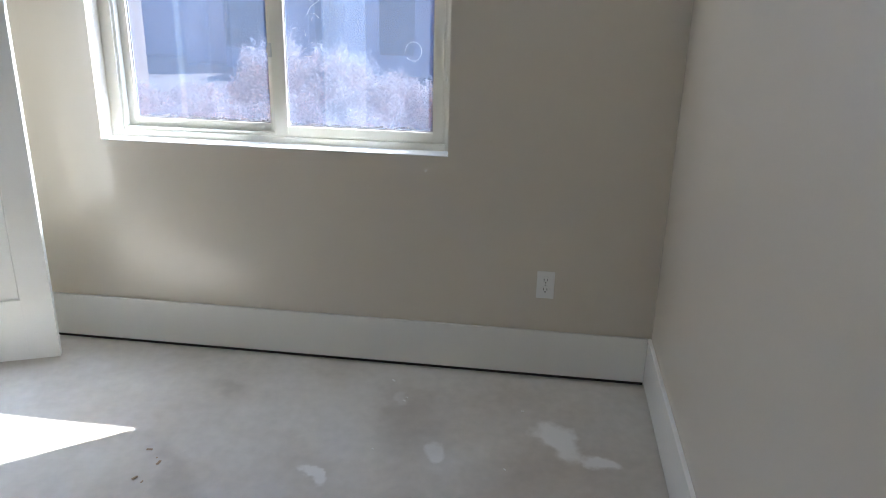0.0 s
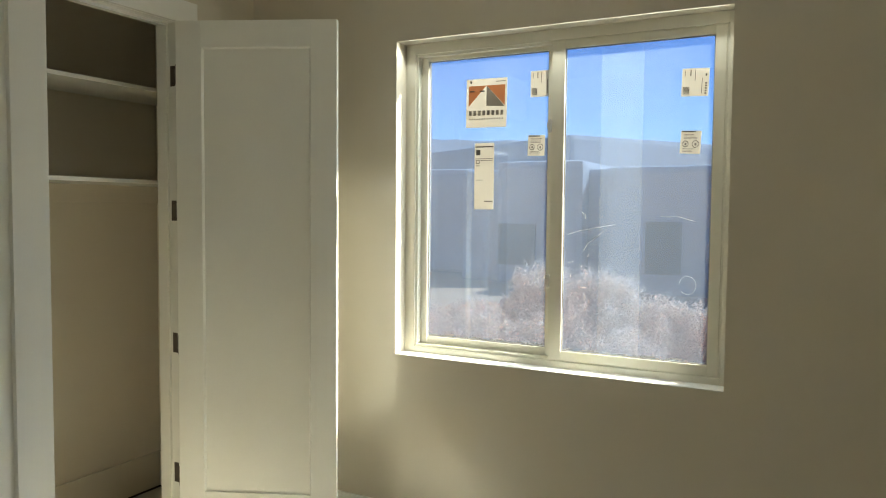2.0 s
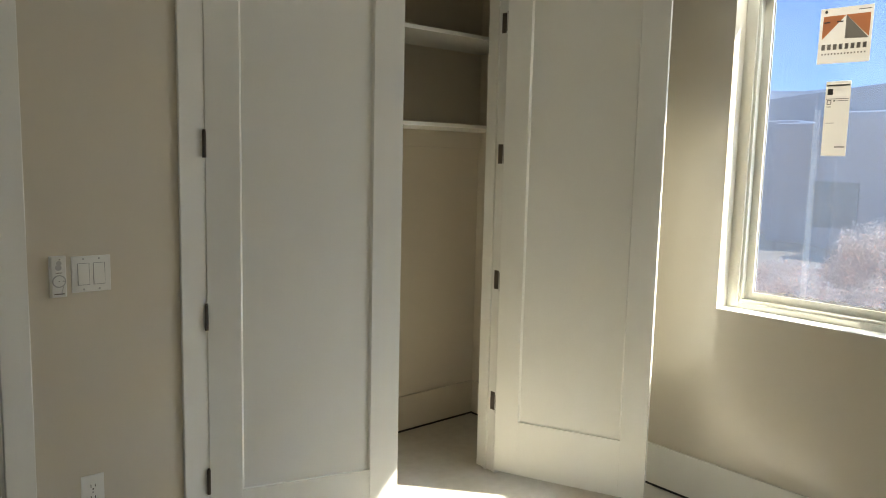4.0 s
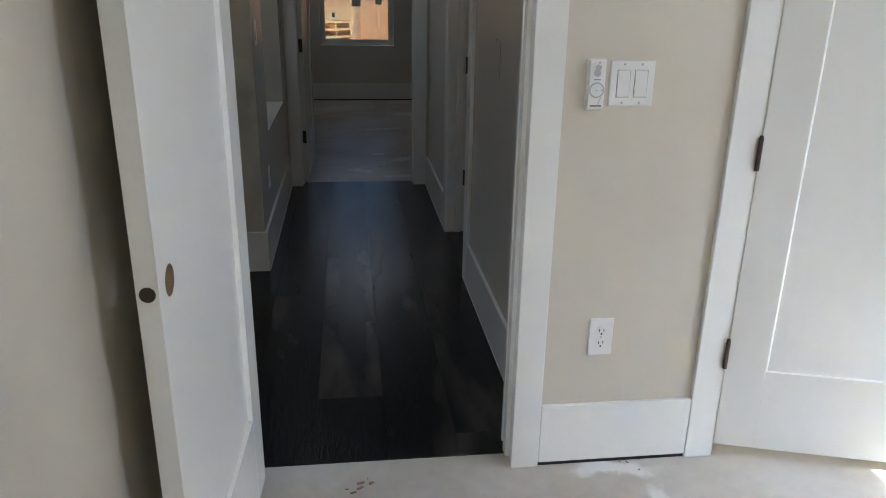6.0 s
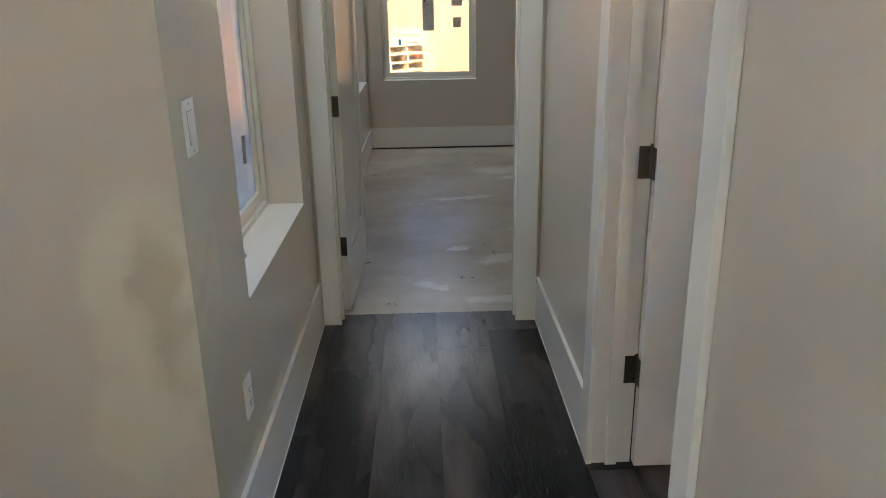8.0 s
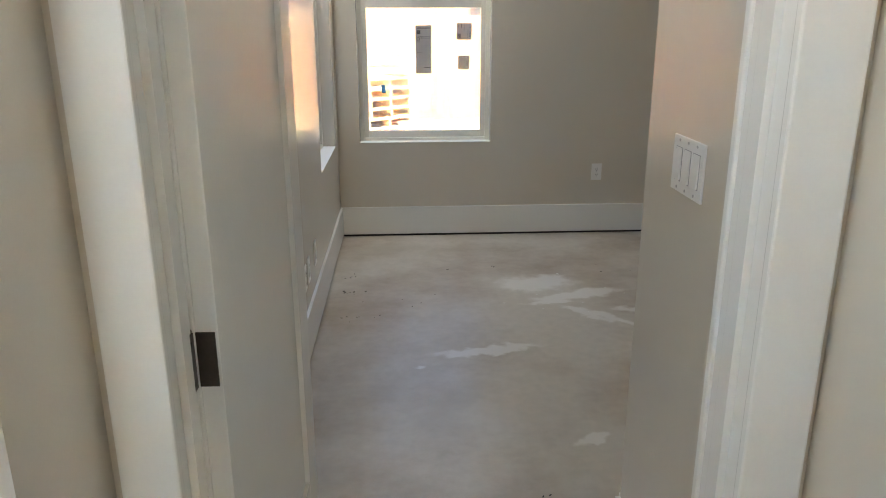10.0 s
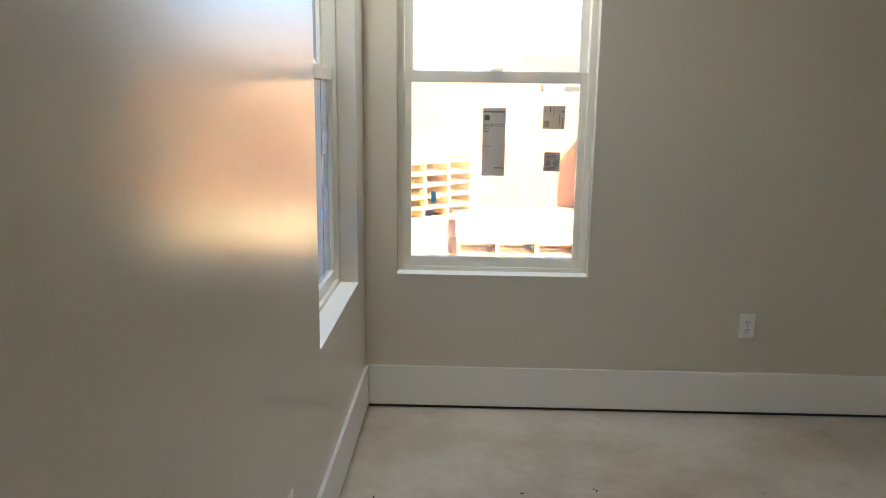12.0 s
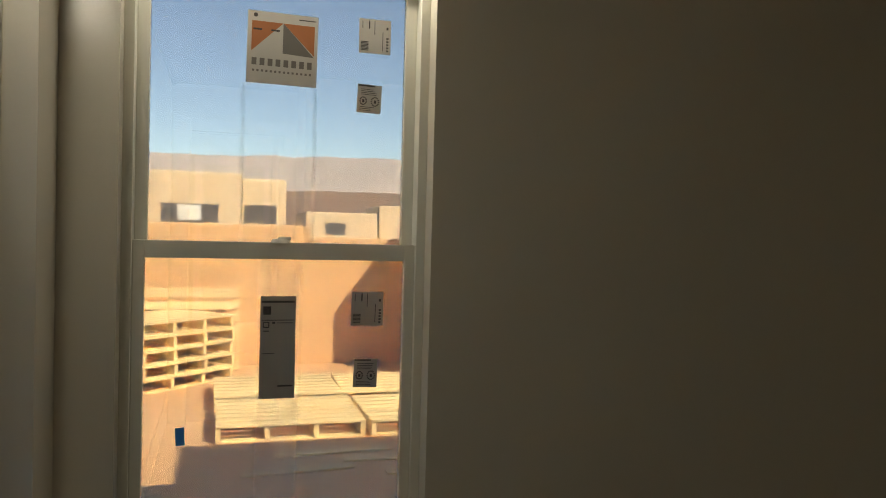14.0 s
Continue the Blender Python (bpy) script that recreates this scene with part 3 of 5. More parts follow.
def panel_door(name, w, m, label, bore=False, knob_side=1, hinges=(0.341, 0.936, 1.531, 2.126), h=2.34, hinge_face=-1, leaf_out=-1):
    """One-panel shaker door. Local: hinge edge at x 0, leaf to x w, thickness in y from 0 to 0.035, bottom at z 0."""
    e = thing(name, m, label, "door")
    t, st, tr, br = 0.035, 0.115, 0.115, 0.26
    bm = bmesh.new()
    add_box(bm, 0, st, 0, t, 0, h, 0.002)
    if bore:
        add_box(bm, w - st, w, 0, t, 0, LOCK_Z - 0.06, 0.0)
        add_box(bm, w - st, w, 0, t, LOCK_Z + 0.06, h, 0.0)
        bored_block(bm, w - st, w, t, LOCK_Z - 0.06, LOCK_Z + 0.06, w - 0.062, LOCK_Z, 0.027)
    else:
        add_box(bm, w - st, w, 0, t, 0, h, 0.002)
    add_box(bm, st, w - st, 0.0004, t - 0.0004, 0, br, 0.0)
    add_box(bm, st, w - st, 0.0004, t - 0.0004, h - tr, h, 0.0)
    frame_ob = part("stile_frame", bm, M_TRIM, e)
    bm = bmesh.new()
    add_box(bm, st - 0.004, w - st + 0.004, 0.011, t - 0.011, br - 0.004, h - tr + 0.004)
    part("panel", bm, M_TRIM, e)
    # sloped sticking round the panel on both faces
    bm = bmesh.new()
    for y0, y1 in ((0.0015, 0.011), (t - 0.0015, t - 0.011)):
        o = [(st, br), (w - st, br), (w - st, h - tr), (st, h - tr)]
        i = [(st + 0.007, br + 0.007), (w - st - 0.007, br + 0.007), (w - st - 0.007, h - tr - 0.007), (st + 0.007, h - tr - 0.007)]
        vo = [bm.verts.new((x, y0, z)) for x, z in o]
        vi = [bm.verts.new((x, y1, z)) for x, z in i]
        for k in range(1, 4):
            f = [vo[k], vo[(k + 1) % 4], vi[(k + 1) % 4], vi[k]]
            bm.faces.new(f if y0 < y1 else f[::-1])
    part("sticking", bm, M_TRIM, e)
    for z in hinges:
        bm = bmesh.new()
        y = -0.006 if hinge_face < 0 else t + 0.006
        add_cyl(bm, (-0.003, y, z), (0, 0, 1), 0.0065, 0.089, 12)
        add_cyl(bm, (-0.003, y, z + 0.047), (0, 0, 1), 0.005, 0.006, 10)
        add_box(bm, -0.0035, -0.0005, 0.0, t - 0.004, z - 0.044, z + 0.044, 0.001)
        part("hinge", bm, M_HINGE, e, "dark bronze butt hinge")
    return e


def at_hinge(x, y, angle, z=0.015):
    return pose(x, y, z, 0, 0, angle)


# room door: open square into the room, no lockset yet
room_door = panel_door("bedroom_door", 0.752, at_hinge(0.247, -0.004, -92.3), "white one-panel door standing open, lock bores empty", hinge_face=-1, bore=True)
# side room door, open into the side room
side_door = panel_door("side_room_door", 0.708, at_hinge(1.2215, 2.222, 0.0) @ Matrix.Scale(-1, 4, (0, 1, 0)), "white one-panel door standing open into the side room", hinge_face=-1, hinges=(0.310, 0.935, 1.56, 2.15))
far_door = panel_door("far_room_door", 0.783, at_hinge(0.216, HALL_END + 0.125, 88.5) @ Matrix.Scale(-1, 4, (0, 1, 0)), "white one-panel door standing open against the wall", hinge_face=-1, hinges=(0.310, 0.935, 1.56, 2.15))
closet_l = panel_door("closet_door", 0.712, at_hinge(1.631, -0.022, -17.0, 0.048), "white one-panel closet door standing ajar", hinge_face=-1, hinges=(0.308, 0.903, 1.498, 2.093))
closet_r = panel_door("closet_door", 0.712, at_hinge(3.076, -0.022, -66.4, 0.030) @ Matrix.Scale(-1, 4, (0, 1, 0)), "white one-panel closet door standing wide open", hinge_face=-1, hinges=(0.326, 0.921, 1.516, 2.111))


# lock bores in the room door's free edge and faces
# latch bore is a solid disc, the hole's shade put into its brown
bm = bmesh.new()
add_cyl(bm, (0.752, 0.0175, LOCK_Z), (1, 0, 0), 0.0125, 0.003, 28)
part("latch_bore_shade", bm, M_HOLE, room_door, "bare drilled wood bore")
bm = bmesh.new()
ends = [[bm.verts.new((0.690 + 0.0268 * math.cos(k * math.pi / 16), y, LOCK_Z + 0.0268 * math.sin(k * math.pi / 16))) for k in range(32)] for y in (0.0006, 0.0344)]
for k in range(32):
    bm.faces.new((ends[0][k], ends[0][(k + 1) % 32], ends[1][(k + 1) % 32], ends[1][k]))
part("lock_bore", bm, M_BORE, room_door, "bare drilled wood bore")

# hinge leaves let into the door linings
def lining_leaf(door, x0, x1, y0, y1, heights):
    for z in heights:
        ob = box_part("hinge_leaf", x0, x1, y0, y1, z - 0.045, z + 0.045, M_HINGE, None, "dark bronze hinge leaf", bevel=0.001)
        ob.parent = door
        ob.matrix_parent_inverse = door.matrix_world.inverted()
        for k, dz in enumerate((-0.032, 0.0, 0.032)):
            bm = bmesh.new()
            cx, cy = (x0 + x1) / 2, (y0 + y1) / 2
            if x1 - x0 < y1 - y0:
                side = x1 if x0 < 1 else x0
                add_cyl(bm, (side, cy + 0.006 * (-1) ** k, z + dz), (1, 0, 0), 0.0038, 0.0012, 12)
            else:
                add_cyl(bm, (cx + 0.006 * (-1) ** k, y0, z + dz), (0, 1, 0), 0.0038, 0.0012, 12)
            part("screw", bm, M_TRACK, ob)


bpy.context.view_layer.update()
lining_leaf(side_door, 1.184, 1.228, 2.2243, 2.2268, (0.325, 0.95, 1.575, 2.165))
lining_leaf(far_door, 0.2132, 0.2157, HALL_END + 0.078, HALL_END + 0.121, (0.325, 0.95, 1.575, 2.165))
lining_leaf(closet_r, 3.0762, 3.0788, -0.012, 0.032, (0.356, 0.951, 1.546, 2.141))
lining_leaf(closet_l, 1.6282, 1.6305, -0.012, 0.032, (0.356, 0.951, 1.546, 2.141))


# ---- windows ----
def ring(bm, u0, u1, z0, z1, w, d0, d1, bevel=0.002):
    """Rectangular frame in the local xz plane: outer u0..u1, z0..z1, members w wide, depth d0..d1."""
    wl, wr, wb, wt = w if isinstance(w, tuple) else (w, w, w, w)
    add_box(bm, u0, u0 + wl, d0, d1, z0, z1, bevel)
    add_box(bm, u1 - wr, u1, d0, d1, z0, z1, bevel)
    add_box(bm, u0 + wl, u1 - wr, d0, d1, z0, z0 + wb, bevel)
    add_box(bm, u0 + wl, u1 - wr, d0, d1, z1 - wt, z1, bevel)


def pane(parent, u0, u1, z0, z1, d, mat=M_GLASS):
    bm = bmesh.new()
    add_box(bm, u0, u1, d - 0.002, d + 0.002, z0, z1)
    g = part("pane", bm, mat, parent, "clear window glass")
    g.visible_shadow = mat is not M_GLASS_DUSTY
    return g


def returns(name, u0, u1, z0, z1, depth, m):
    """Drywall-wrapped reveal with a white sill board, local y outward."""
    bm = bmesh.new()
    add_box(bm, u0, u1, -0.004, depth, z0, z0 + 0.004, 0.0015)
    ob = part(name, bm, M_TRIM)
    ob.matrix_world = m
    return tagged(ob, "white painted window sill board", "sill", kind="structure")


def slider_window(name, m, w, h, label):
    """Two-light sliding window. Local x from 0 to w, z from 0 to h, y outward."""
    e = thing(name, m, label, "window", kind="structure")
    bm = bmesh.new()
    ring(bm, 0, w, 0, h, (0.05, 0.025, 0.030, 0.045), 0.086, 0.152)
    ring(bm, 0.05, w - 0.025, 0.030, h - 0.045, 0.012, 0.094, 0.148)
    part("window_frame", bm, M_VINYL, e)
    c = w * 0.505
    bm = bmesh.new()
    ring(bm, 0.062, c + 0.01, 0.042, h - 0.057, (0.036, 0.05, 0.034, 0.018), 0.121, 0.146)
    part("fixed_sash", bm, M_VINYL, e)
    bm = bmesh.new()
    ring(bm, c - 0.015, w - 0.034, 0.036, h - 0.050, (0.056, 0.04, 0.037, 0.030), 0.091, 0.1205)
    part("sliding_sash", bm, M_VINYL, e)
    pane(e, 0.09, c - 0.03, 0.07, h - 0.07, 0.135, M_GLASS_DUSTY)
    pane(e, c + 0.035, w - 0.07, 0.068, h - 0.075, 0.106, M_GLASS_DUSTY)
    for a0, a1, b0, b1, d in ((0.098, c - 0.040, 0.076, h - 0.075, 0.1335), (c + 0.041, w - 0.074, 0.073, h - 0.080, 0.1045)):
        bm = bmesh.new()
        ring(bm, a0, a1, b0, b1, 0.0045, d - 0.003, d, 0.0)
        part("gasket", bm, M_BEZEL, e, "thin dark glazing gasket")
    for z in (h * 0.26, h * 0.72):
        bm = bmesh.new()
        add_box(bm, c - 0.026, c - 0.012, 0.084, 0.096, z - 0.028, z + 0.028, 0.005)
        add_box(bm, c - 0.034, c - 0.022, 0.088, 0.094, z - 0.010, z + 0.016, 0.003)
        part("sash_lock", bm, M_GREYP, e, "small grey sash latch")
    return e


def hung_window(name, m, w, h, label, rail, d=0.075, glass=M_GLASS, deep=0.092):
    """Double-hung window. Local x 0..w, z 0..h, y outward; rail: height of the meeting rail's foot."""
    e = thing(name, m, label, "window", kind="structure")
    bm = bmesh.new()
    ring(bm, 0, w, 0, h, (0.028, 0.028, 0.022, 0.03), d, d + deep)
    part("window_frame", bm, M_VINYL, e)
    bm = bmesh.new()
    ring(bm, 0.028, w - 0.028, 0.022, rail + 0.055, (0.032, 0.032, 0.045, 0.05), d + 0.015, d + 0.048)
    part("lower_sash", bm, M_VINYL, e)
    bm = bmesh.new()
    ring(bm, 0.028, w - 0.028, rail + 0.005, h - 0.03, (0.035, 0.035, 0.045, 0.04), d + 0.055, d + 0.085)
    part("upper_sash", bm, M_VINYL, e)
    pane(e, 0.058, w - 0.058, 0.065, rail + 0.008, d + 0.034, glass)
    pane(e, 0.060, w - 0.060, rail + 0.048, h - 0.068, d + 0.072, glass)
    bm = bmesh.new()
    add_cyl(bm, (w / 2, d + 0.030, rail + 0.060), (0, 0, 1), 0.030, 0.012, 24, 0.024)
    add_box(bm, w / 2 - 0.008, w / 2 + 0.03, d + 0.012, d + 0.028, rail + 0.062, rail + 0.072, 0.003)
    part("sash_lock", bm, M_VINYL, e, "cream cam sash lock")
    return e


# east window of the first room: local x runs from north to south, y outward (east)
M_EAST = Matrix.Translation((XE, -0.835, 0.897)) @ Matrix.Rotation(radians(-90), 4, "Z")
slider_window("window_1", M_EAST, 1.42, W_TOP - 0.897, "cream vinyl sliding window with stickers on its glass")
returns("sill_1", 0.0, 1.42, -0.0005, 0, 0.09, M_EAST)
# far north window: local x east, y north
M_NORTH = Matrix.Translation((0.237, YN, 0.645))
hung_window("window_2", M_NORTH, 0.873, HEAD_B - 0.645, "cream vinyl double-hung window with stickers on its glass", 0.858)
returns("sill_2", 0.0, 0.873, -0.0005, 0, 0.08, M_NORTH)
# far west window: local x runs north, y outward (west)
M_WEST = Matrix.Translation((XB, 6.345, 0.658)) @ Matrix.Rotation(radians(90), 4, "Z")
hung_window("window_3", M_WEST, 0.85, HEAD_B - 0.658, "cream vinyl double-hung window beside the corner", 0.845)
returns("sill_3", 0.0, 0.85, -0.0005, 0, 0.08, M_WEST)
# hallway window
M_HALLW = Matrix.Translation((HALL_L, 2.13, 0.622)) @ Matrix.Rotation(radians(90), 4, "Z")
hung_window("window_4", M_HALLW, 0.975, W_TOP - 0.622, "cream vinyl hallway window in a deep reveal", 0.88, d=0.135, glass=M_GLASS_HALL, deep=0.052)
returns("sill_4", 0.0, 0.975, -0.0005, 0, 0.14, M_HALLW)


# ---- sliding glass door of the living space ----
def patio_door():
    e = thing("sliding_glass_door", pose(-0.41, 1.69, 0), "black aluminium sliding glass door with a low track", "sliding door", kind="structure")
    bm = bmesh.new()
    add_box(bm, -0.035, 0.0, 0.0, 0.16, 0, 2.42, 0.002)
    add_box(bm, -3.19, -3.155, 0.0, 0.16, 0, 2.42, 0.002)
    add_box(bm, -3.155, -0.035, 0.0, 0.16, 2.36, 2.42, 0.002)
    add_box(bm, -3.155, -0.035, 0.0, 0.16, 0.0, 0.03, 0.002)
    part("frame", bm, M_BLACK, e)
    for y, z in ((0.006, 0.040), (0.022, 0.048), (0.038, 0.056), (0.054, 0.064)):
        bm = bmesh.new()
        add_box(bm, -3.155, -0.036, y, y + 0.006, 0.03, z, 0.001)
        part("track_rail", bm, M_TRACK, e, "bare metal slider track")
    for a, b, y in ((-1.60, -0.036, 0.07), (-3.15, -1.54, 0.115)):
        bm = bmesh.new()
        ring(bm, a, b, 0.032, 2.36, (0.05, 0.058, 0.18, 0.06), y, y + 0.042)
        s = part("sash", bm, M_BLACK, e)
        bm = bmesh.new()
        add_box(bm, a + 0.04, b - 0.02, y + 0.018, y + 0.024, 0.20, 2.31)
        part("pane", bm, M_GLASS_DARK, s, "clear door glass")
    bm = bmesh.new()
    add_box(bm, -0.238, -0.232, 0.0685, 0.0695, 0.125, 0.175)
    add_box(bm, -0.232, -0.216, 0.0685, 0.0695, 0.10, 0.128)
    part("paint_chip", bm, M_PLATE, e, "white scrape on the black rail")
    return e


patio_door()


# ---- closet shelves ----
def closet_shelf(z, name, rod):
    e = thing(name, pose(1.22, 0.70, z), "white painted closet shelf on a wall cleat", "shelf")
    box_part("board", 0.0, XE - 1.22, -0.40, 0.0, -0.019, 0.0, M_TRIM, e)
    if rod:
        box_part("cleat", 0.0, XE - 1.22, -0.019, 0.0, -0.109, -0.0195, M_WALL, e, "greige painted cleat")
    return e


closet_shelf(1.690, "closet_shelf", True)
closet_shelf(2.130, "closet_shelf", False)


# ---- plates on the walls ----
def duplex_outlet(m, group="wall outlets"):
    """Local: plate in the xz plane, facing -y, centred."""
    e = thing("wall_outlet", m, "white duplex wall outlet with a plain plate", "outlet", group)
    bm = bmesh.new()
    add_box(bm, -0.035, 0.035, -0.005, 0, -0.057, 0.057, 0.002)
    part("plate", bm, M_PLATE, e)
    for z in (-0.0195, 0.0195):
        bm = bmesh.new()
        add_cyl(bm, (0, -0.0058, z), (0, 1, 0), 0.0168, 0.003, 28)
        s = part("socket", bm, M_PLATE, e)
        bm = bmesh.new()
        add_box(bm, -0.0078, -0.0054, -0.0078, -0.0070, z - 0.002, z + 0.0075)
        add_box(bm, 0.0052, 0.0074, -0.0078, -0.0070, z - 0.001, z + 0.0070)
        add_cyl(bm, (0, -0.0074, z - 0.0085), (0, 1, 0), 0.0027, 0.001, 12)
        tagged(part("slots", bm, M_DARK, s, "dark outlet slots"), kind="stuff")
    bm = bmesh.new()
    add_cyl(bm, (0, -0.0056, 0), (0, 1, 0), 0.003, 0.0015, 12)
    part("screw", bm, M_GREYP, e)
    return e


def rocker_switch(m, gangs, label):
    e = thing("light_switch", m, label, "light switch", "rocker switches")
    w = 0.07 + 0.046 * (gangs - 1)
    bm = bmesh.new()
    add_box(bm, -w / 2, w / 2, -0.005, 0, -0.057, 0.057, 0.002)
    part("plate", bm, M_PLATE, e)
    for k in range(gangs):
        x = (k - (gangs - 1) / 2) * 0.046
        bm = bmesh.new()
        add_box(bm, x - 0.0175, x + 0.0175, -0.0056, -0.0046, -0.0345, 0.0345, 0.0)
        part("bezel", bm, M_BEZEL, e)
        bm = bmesh.new()
        add_box(bm, x - 0.0160, x + 0.0160, -0.0078, -0.0040, -0.033, 0.033, 0.001, m=Matrix.Rotation(radians(-3.0), 4, "X"))
        part("rocker", bm, M_PLATE, e)
        for z in (-0.048, 0.048):
            bm = bmesh.new()
            add_cyl(bm, (x, -0.0055, z), (0, 1, 0), 0.003, 0.0015, 12)
            part("screw", bm, M_GREYP, e)
    return e


def fan_remote(m):
    """Wall cradle with a slim fan remote."""
    e = thing("fan_remote", m, "white fan remote in a wall cradle beside the switches", "remote control")
    bm = bmesh.new()
    add_box(bm, -0.024, 0.024, -0.010, 0, -0.064, 0.064, 0.003)
    part("cradle", bm, M_PLATE, e)
    bm = bmesh.new()
    add_box(bm, -0.0215, 0.0215, -0.021, -0.0102, -0.060, 0.062, 0.004)
    part("body", bm, M_PLATE, e)
    bm = bmesh.new()
    add_cyl(bm, (0.001, -0.0214, 0.043), (0, 1, 0), 0.0075, 0.0012, 20)
    add_cyl(bm, (-0.001, -0.0214, 0.030), (0, 1, 0), 0.009, 0.0012, 20)
    part("light_button", bm, M_GREYP, e, "pale grey oblong button")
    bm = bmesh.new()
    add_cyl(bm, (0, -0.0214, -0.012), (0, 1, 0), 0.0195, 0.0012, 32)
    part("dial_pad", bm, M_GREYP, e, "pale grey round button pad")
    bm = bmesh.new()
    add_cyl(bm, (0, -0.0222, -0.012), (0, 1, 0), 0.016, 0.0012, 32)
    part("dial_face", bm, M_PLATE, e)
    bm = bmesh.new()
    add_cyl(bm, (0.003, -0.0214, 0.055), (0, 1, 0), 0.0018, 0.0012, 10)
    add_cyl(bm, (0, -0.0232, -0.012), (0, 1, 0), 0.0014, 0.0012, 10)
    add_box(bm, 0.010, 0.0165, -0.0234, -0.0222, -0.0125, -0.0112)
    tagged(part("indicator", bm, M_DARK, e, "tiny black marks"), kind="stuff")
    bm = bmesh.new()
    add_box(bm, -0.009, 0.009, -0.0218, -0.0208, 0.0125, 0.0145)
    add_box(bm, -0.0145, 0.0145, -0.0218, -0.0208, -0.053, -0.0495)
    tagged(part("print", bm, M_GREY, e, "small dark printed bars"), kind="stuff")
    bm = bmesh.new()
    for k in range(5):
        a = k * 0.35
        add_box(bm, 0.012 - 0.006 * math.sin(a) - 0.001, 0.012 - 0.006 * math.sin(a) + 0.001, -0.0218, -0.0208, -0.034 - 0.005 * k, -0.0288 - 0.005 * k)
    part("swoosh", bm, M_GREYP, e)
    return e


rocker_switch(pose(1.264, 0, 1.133), 2, "white two-gang rocker light switch plate")
fan_remote(pose(1.167, 0, 1.131))
duplex_outlet(pose(1.247, 0, 0.420))
duplex_outlet(pose(XE, -2.658, 0.403, 0, 0, -90))
duplex_outlet(pose(1.85, YN, 0.430))
duplex_outlet(pose(XB, 5.88, 0.36, 0, 0, 90))
duplex_outlet(pose(XB, 5.62, 0.36, 0, 0, 90))
duplex_outlet(pose(XB, 5.50, 0.36, 0, 0, 90))
duplex_outlet(pose(HALL_L, 2.01, 0.397, 0, 0, 90))
rocker_switch(pose(HALL_L, 1.80, 1.138, 0, 0, 90), 1, "white single rocker light switch plate")
rocker_switch(pose(1.095, 3.86, 1.15, 0, 0, -90), 3, "white three-gang rocker light switch plate")


# ---- window stickers: flat paper, seen from behind ----
def bars(bm, u0, u1, z0, z1, y, n, seed, vertical=False, fill=0.55):
    rng = random.Random(seed)
    for k in range(n):
        if vertical:
            a = u0 + (u1 - u0) * k / n
            add_box(bm, a, a + (u1 - u0) / n * fill * rng.uniform(0.4, 1.2), y - 0.0003, y, z0, z1)
        else:
            a = z0 + (z1 - z0) * k / n
            add_box(bm, u0, u0 + (u1 - u0) * rng.uniform(0.6, 1.0), y - 0.0003, y, a, a + (z1 - z0) / n * fill)


def logo_sticker(m, w, h):
    e = thing("window_sticker", m, "square paper sticker with an orange peak drawing on glass", "sticker", "window stickers")
    bm = bmesh.new()
    add_box(bm, 0, w, -0.0006, 0, 0, h)
    part("paper", bm, M_PAPER, e)
    y = -0.0008

    def tri(name, pts, mat, yy=y):
        b2 = bmesh.new()
        b2.faces.new([b2.verts.new((p[0] * w, yy, p[1] * h)) for p in pts])
        part(name, b2, mat, e)
    tri("print_orange", [(0.06, 0.44), (0.06, 0.86), (0.5, 0.86)], M_ORANGE)
    tri("print_orange", [(0.95, 0.44), (0.95, 0.86), (0.5, 0.86)], M_ORANGE)
    tri("print_grey", [(0.5, 0.44), (0.95, 0.42), (0.5, 0.86)], M_GREY)
    bm = bmesh.new()
    # the maker's word is kept as plain letter-sized bars
    for k in range(8):
        x = w * (0.07 + 0.112 * k)
        add_box(bm, x, x + w * 0.068, y - 0.0002, y, h * 0.25, h * 0.35)
    for k in range(14):
        x = w * (0.08 + 0.062 * k)
        add_box(bm, x, x + w * 0.03, y - 0.0002, y, h * 0.16, h * 0.19)
    tagged(part("print_word", bm, M_GREY, e), kind="stuff")
    bm = bmesh.new()
    add_box(bm, w * 0.08, w * 0.20, y - 0.0004, y - 0.0002, h * 0.735, h * 0.76)
    add_box(bm, w * 0.33, w * 0.45, y - 0.0004, y - 0.0002, h * 0.735, h * 0.76)
    add_cyl(bm, (w * 0.11, y, h * 0.94), (0, 1, 0), w * 0.03, 0.0004, 10)
    add_box(bm, w * 0.72, w * 0.96, y - 0.0002, y, h * 0.925, h * 0.94)
    tagged(part("print_marks", bm, M_INK, e), kind="stuff")
    return e


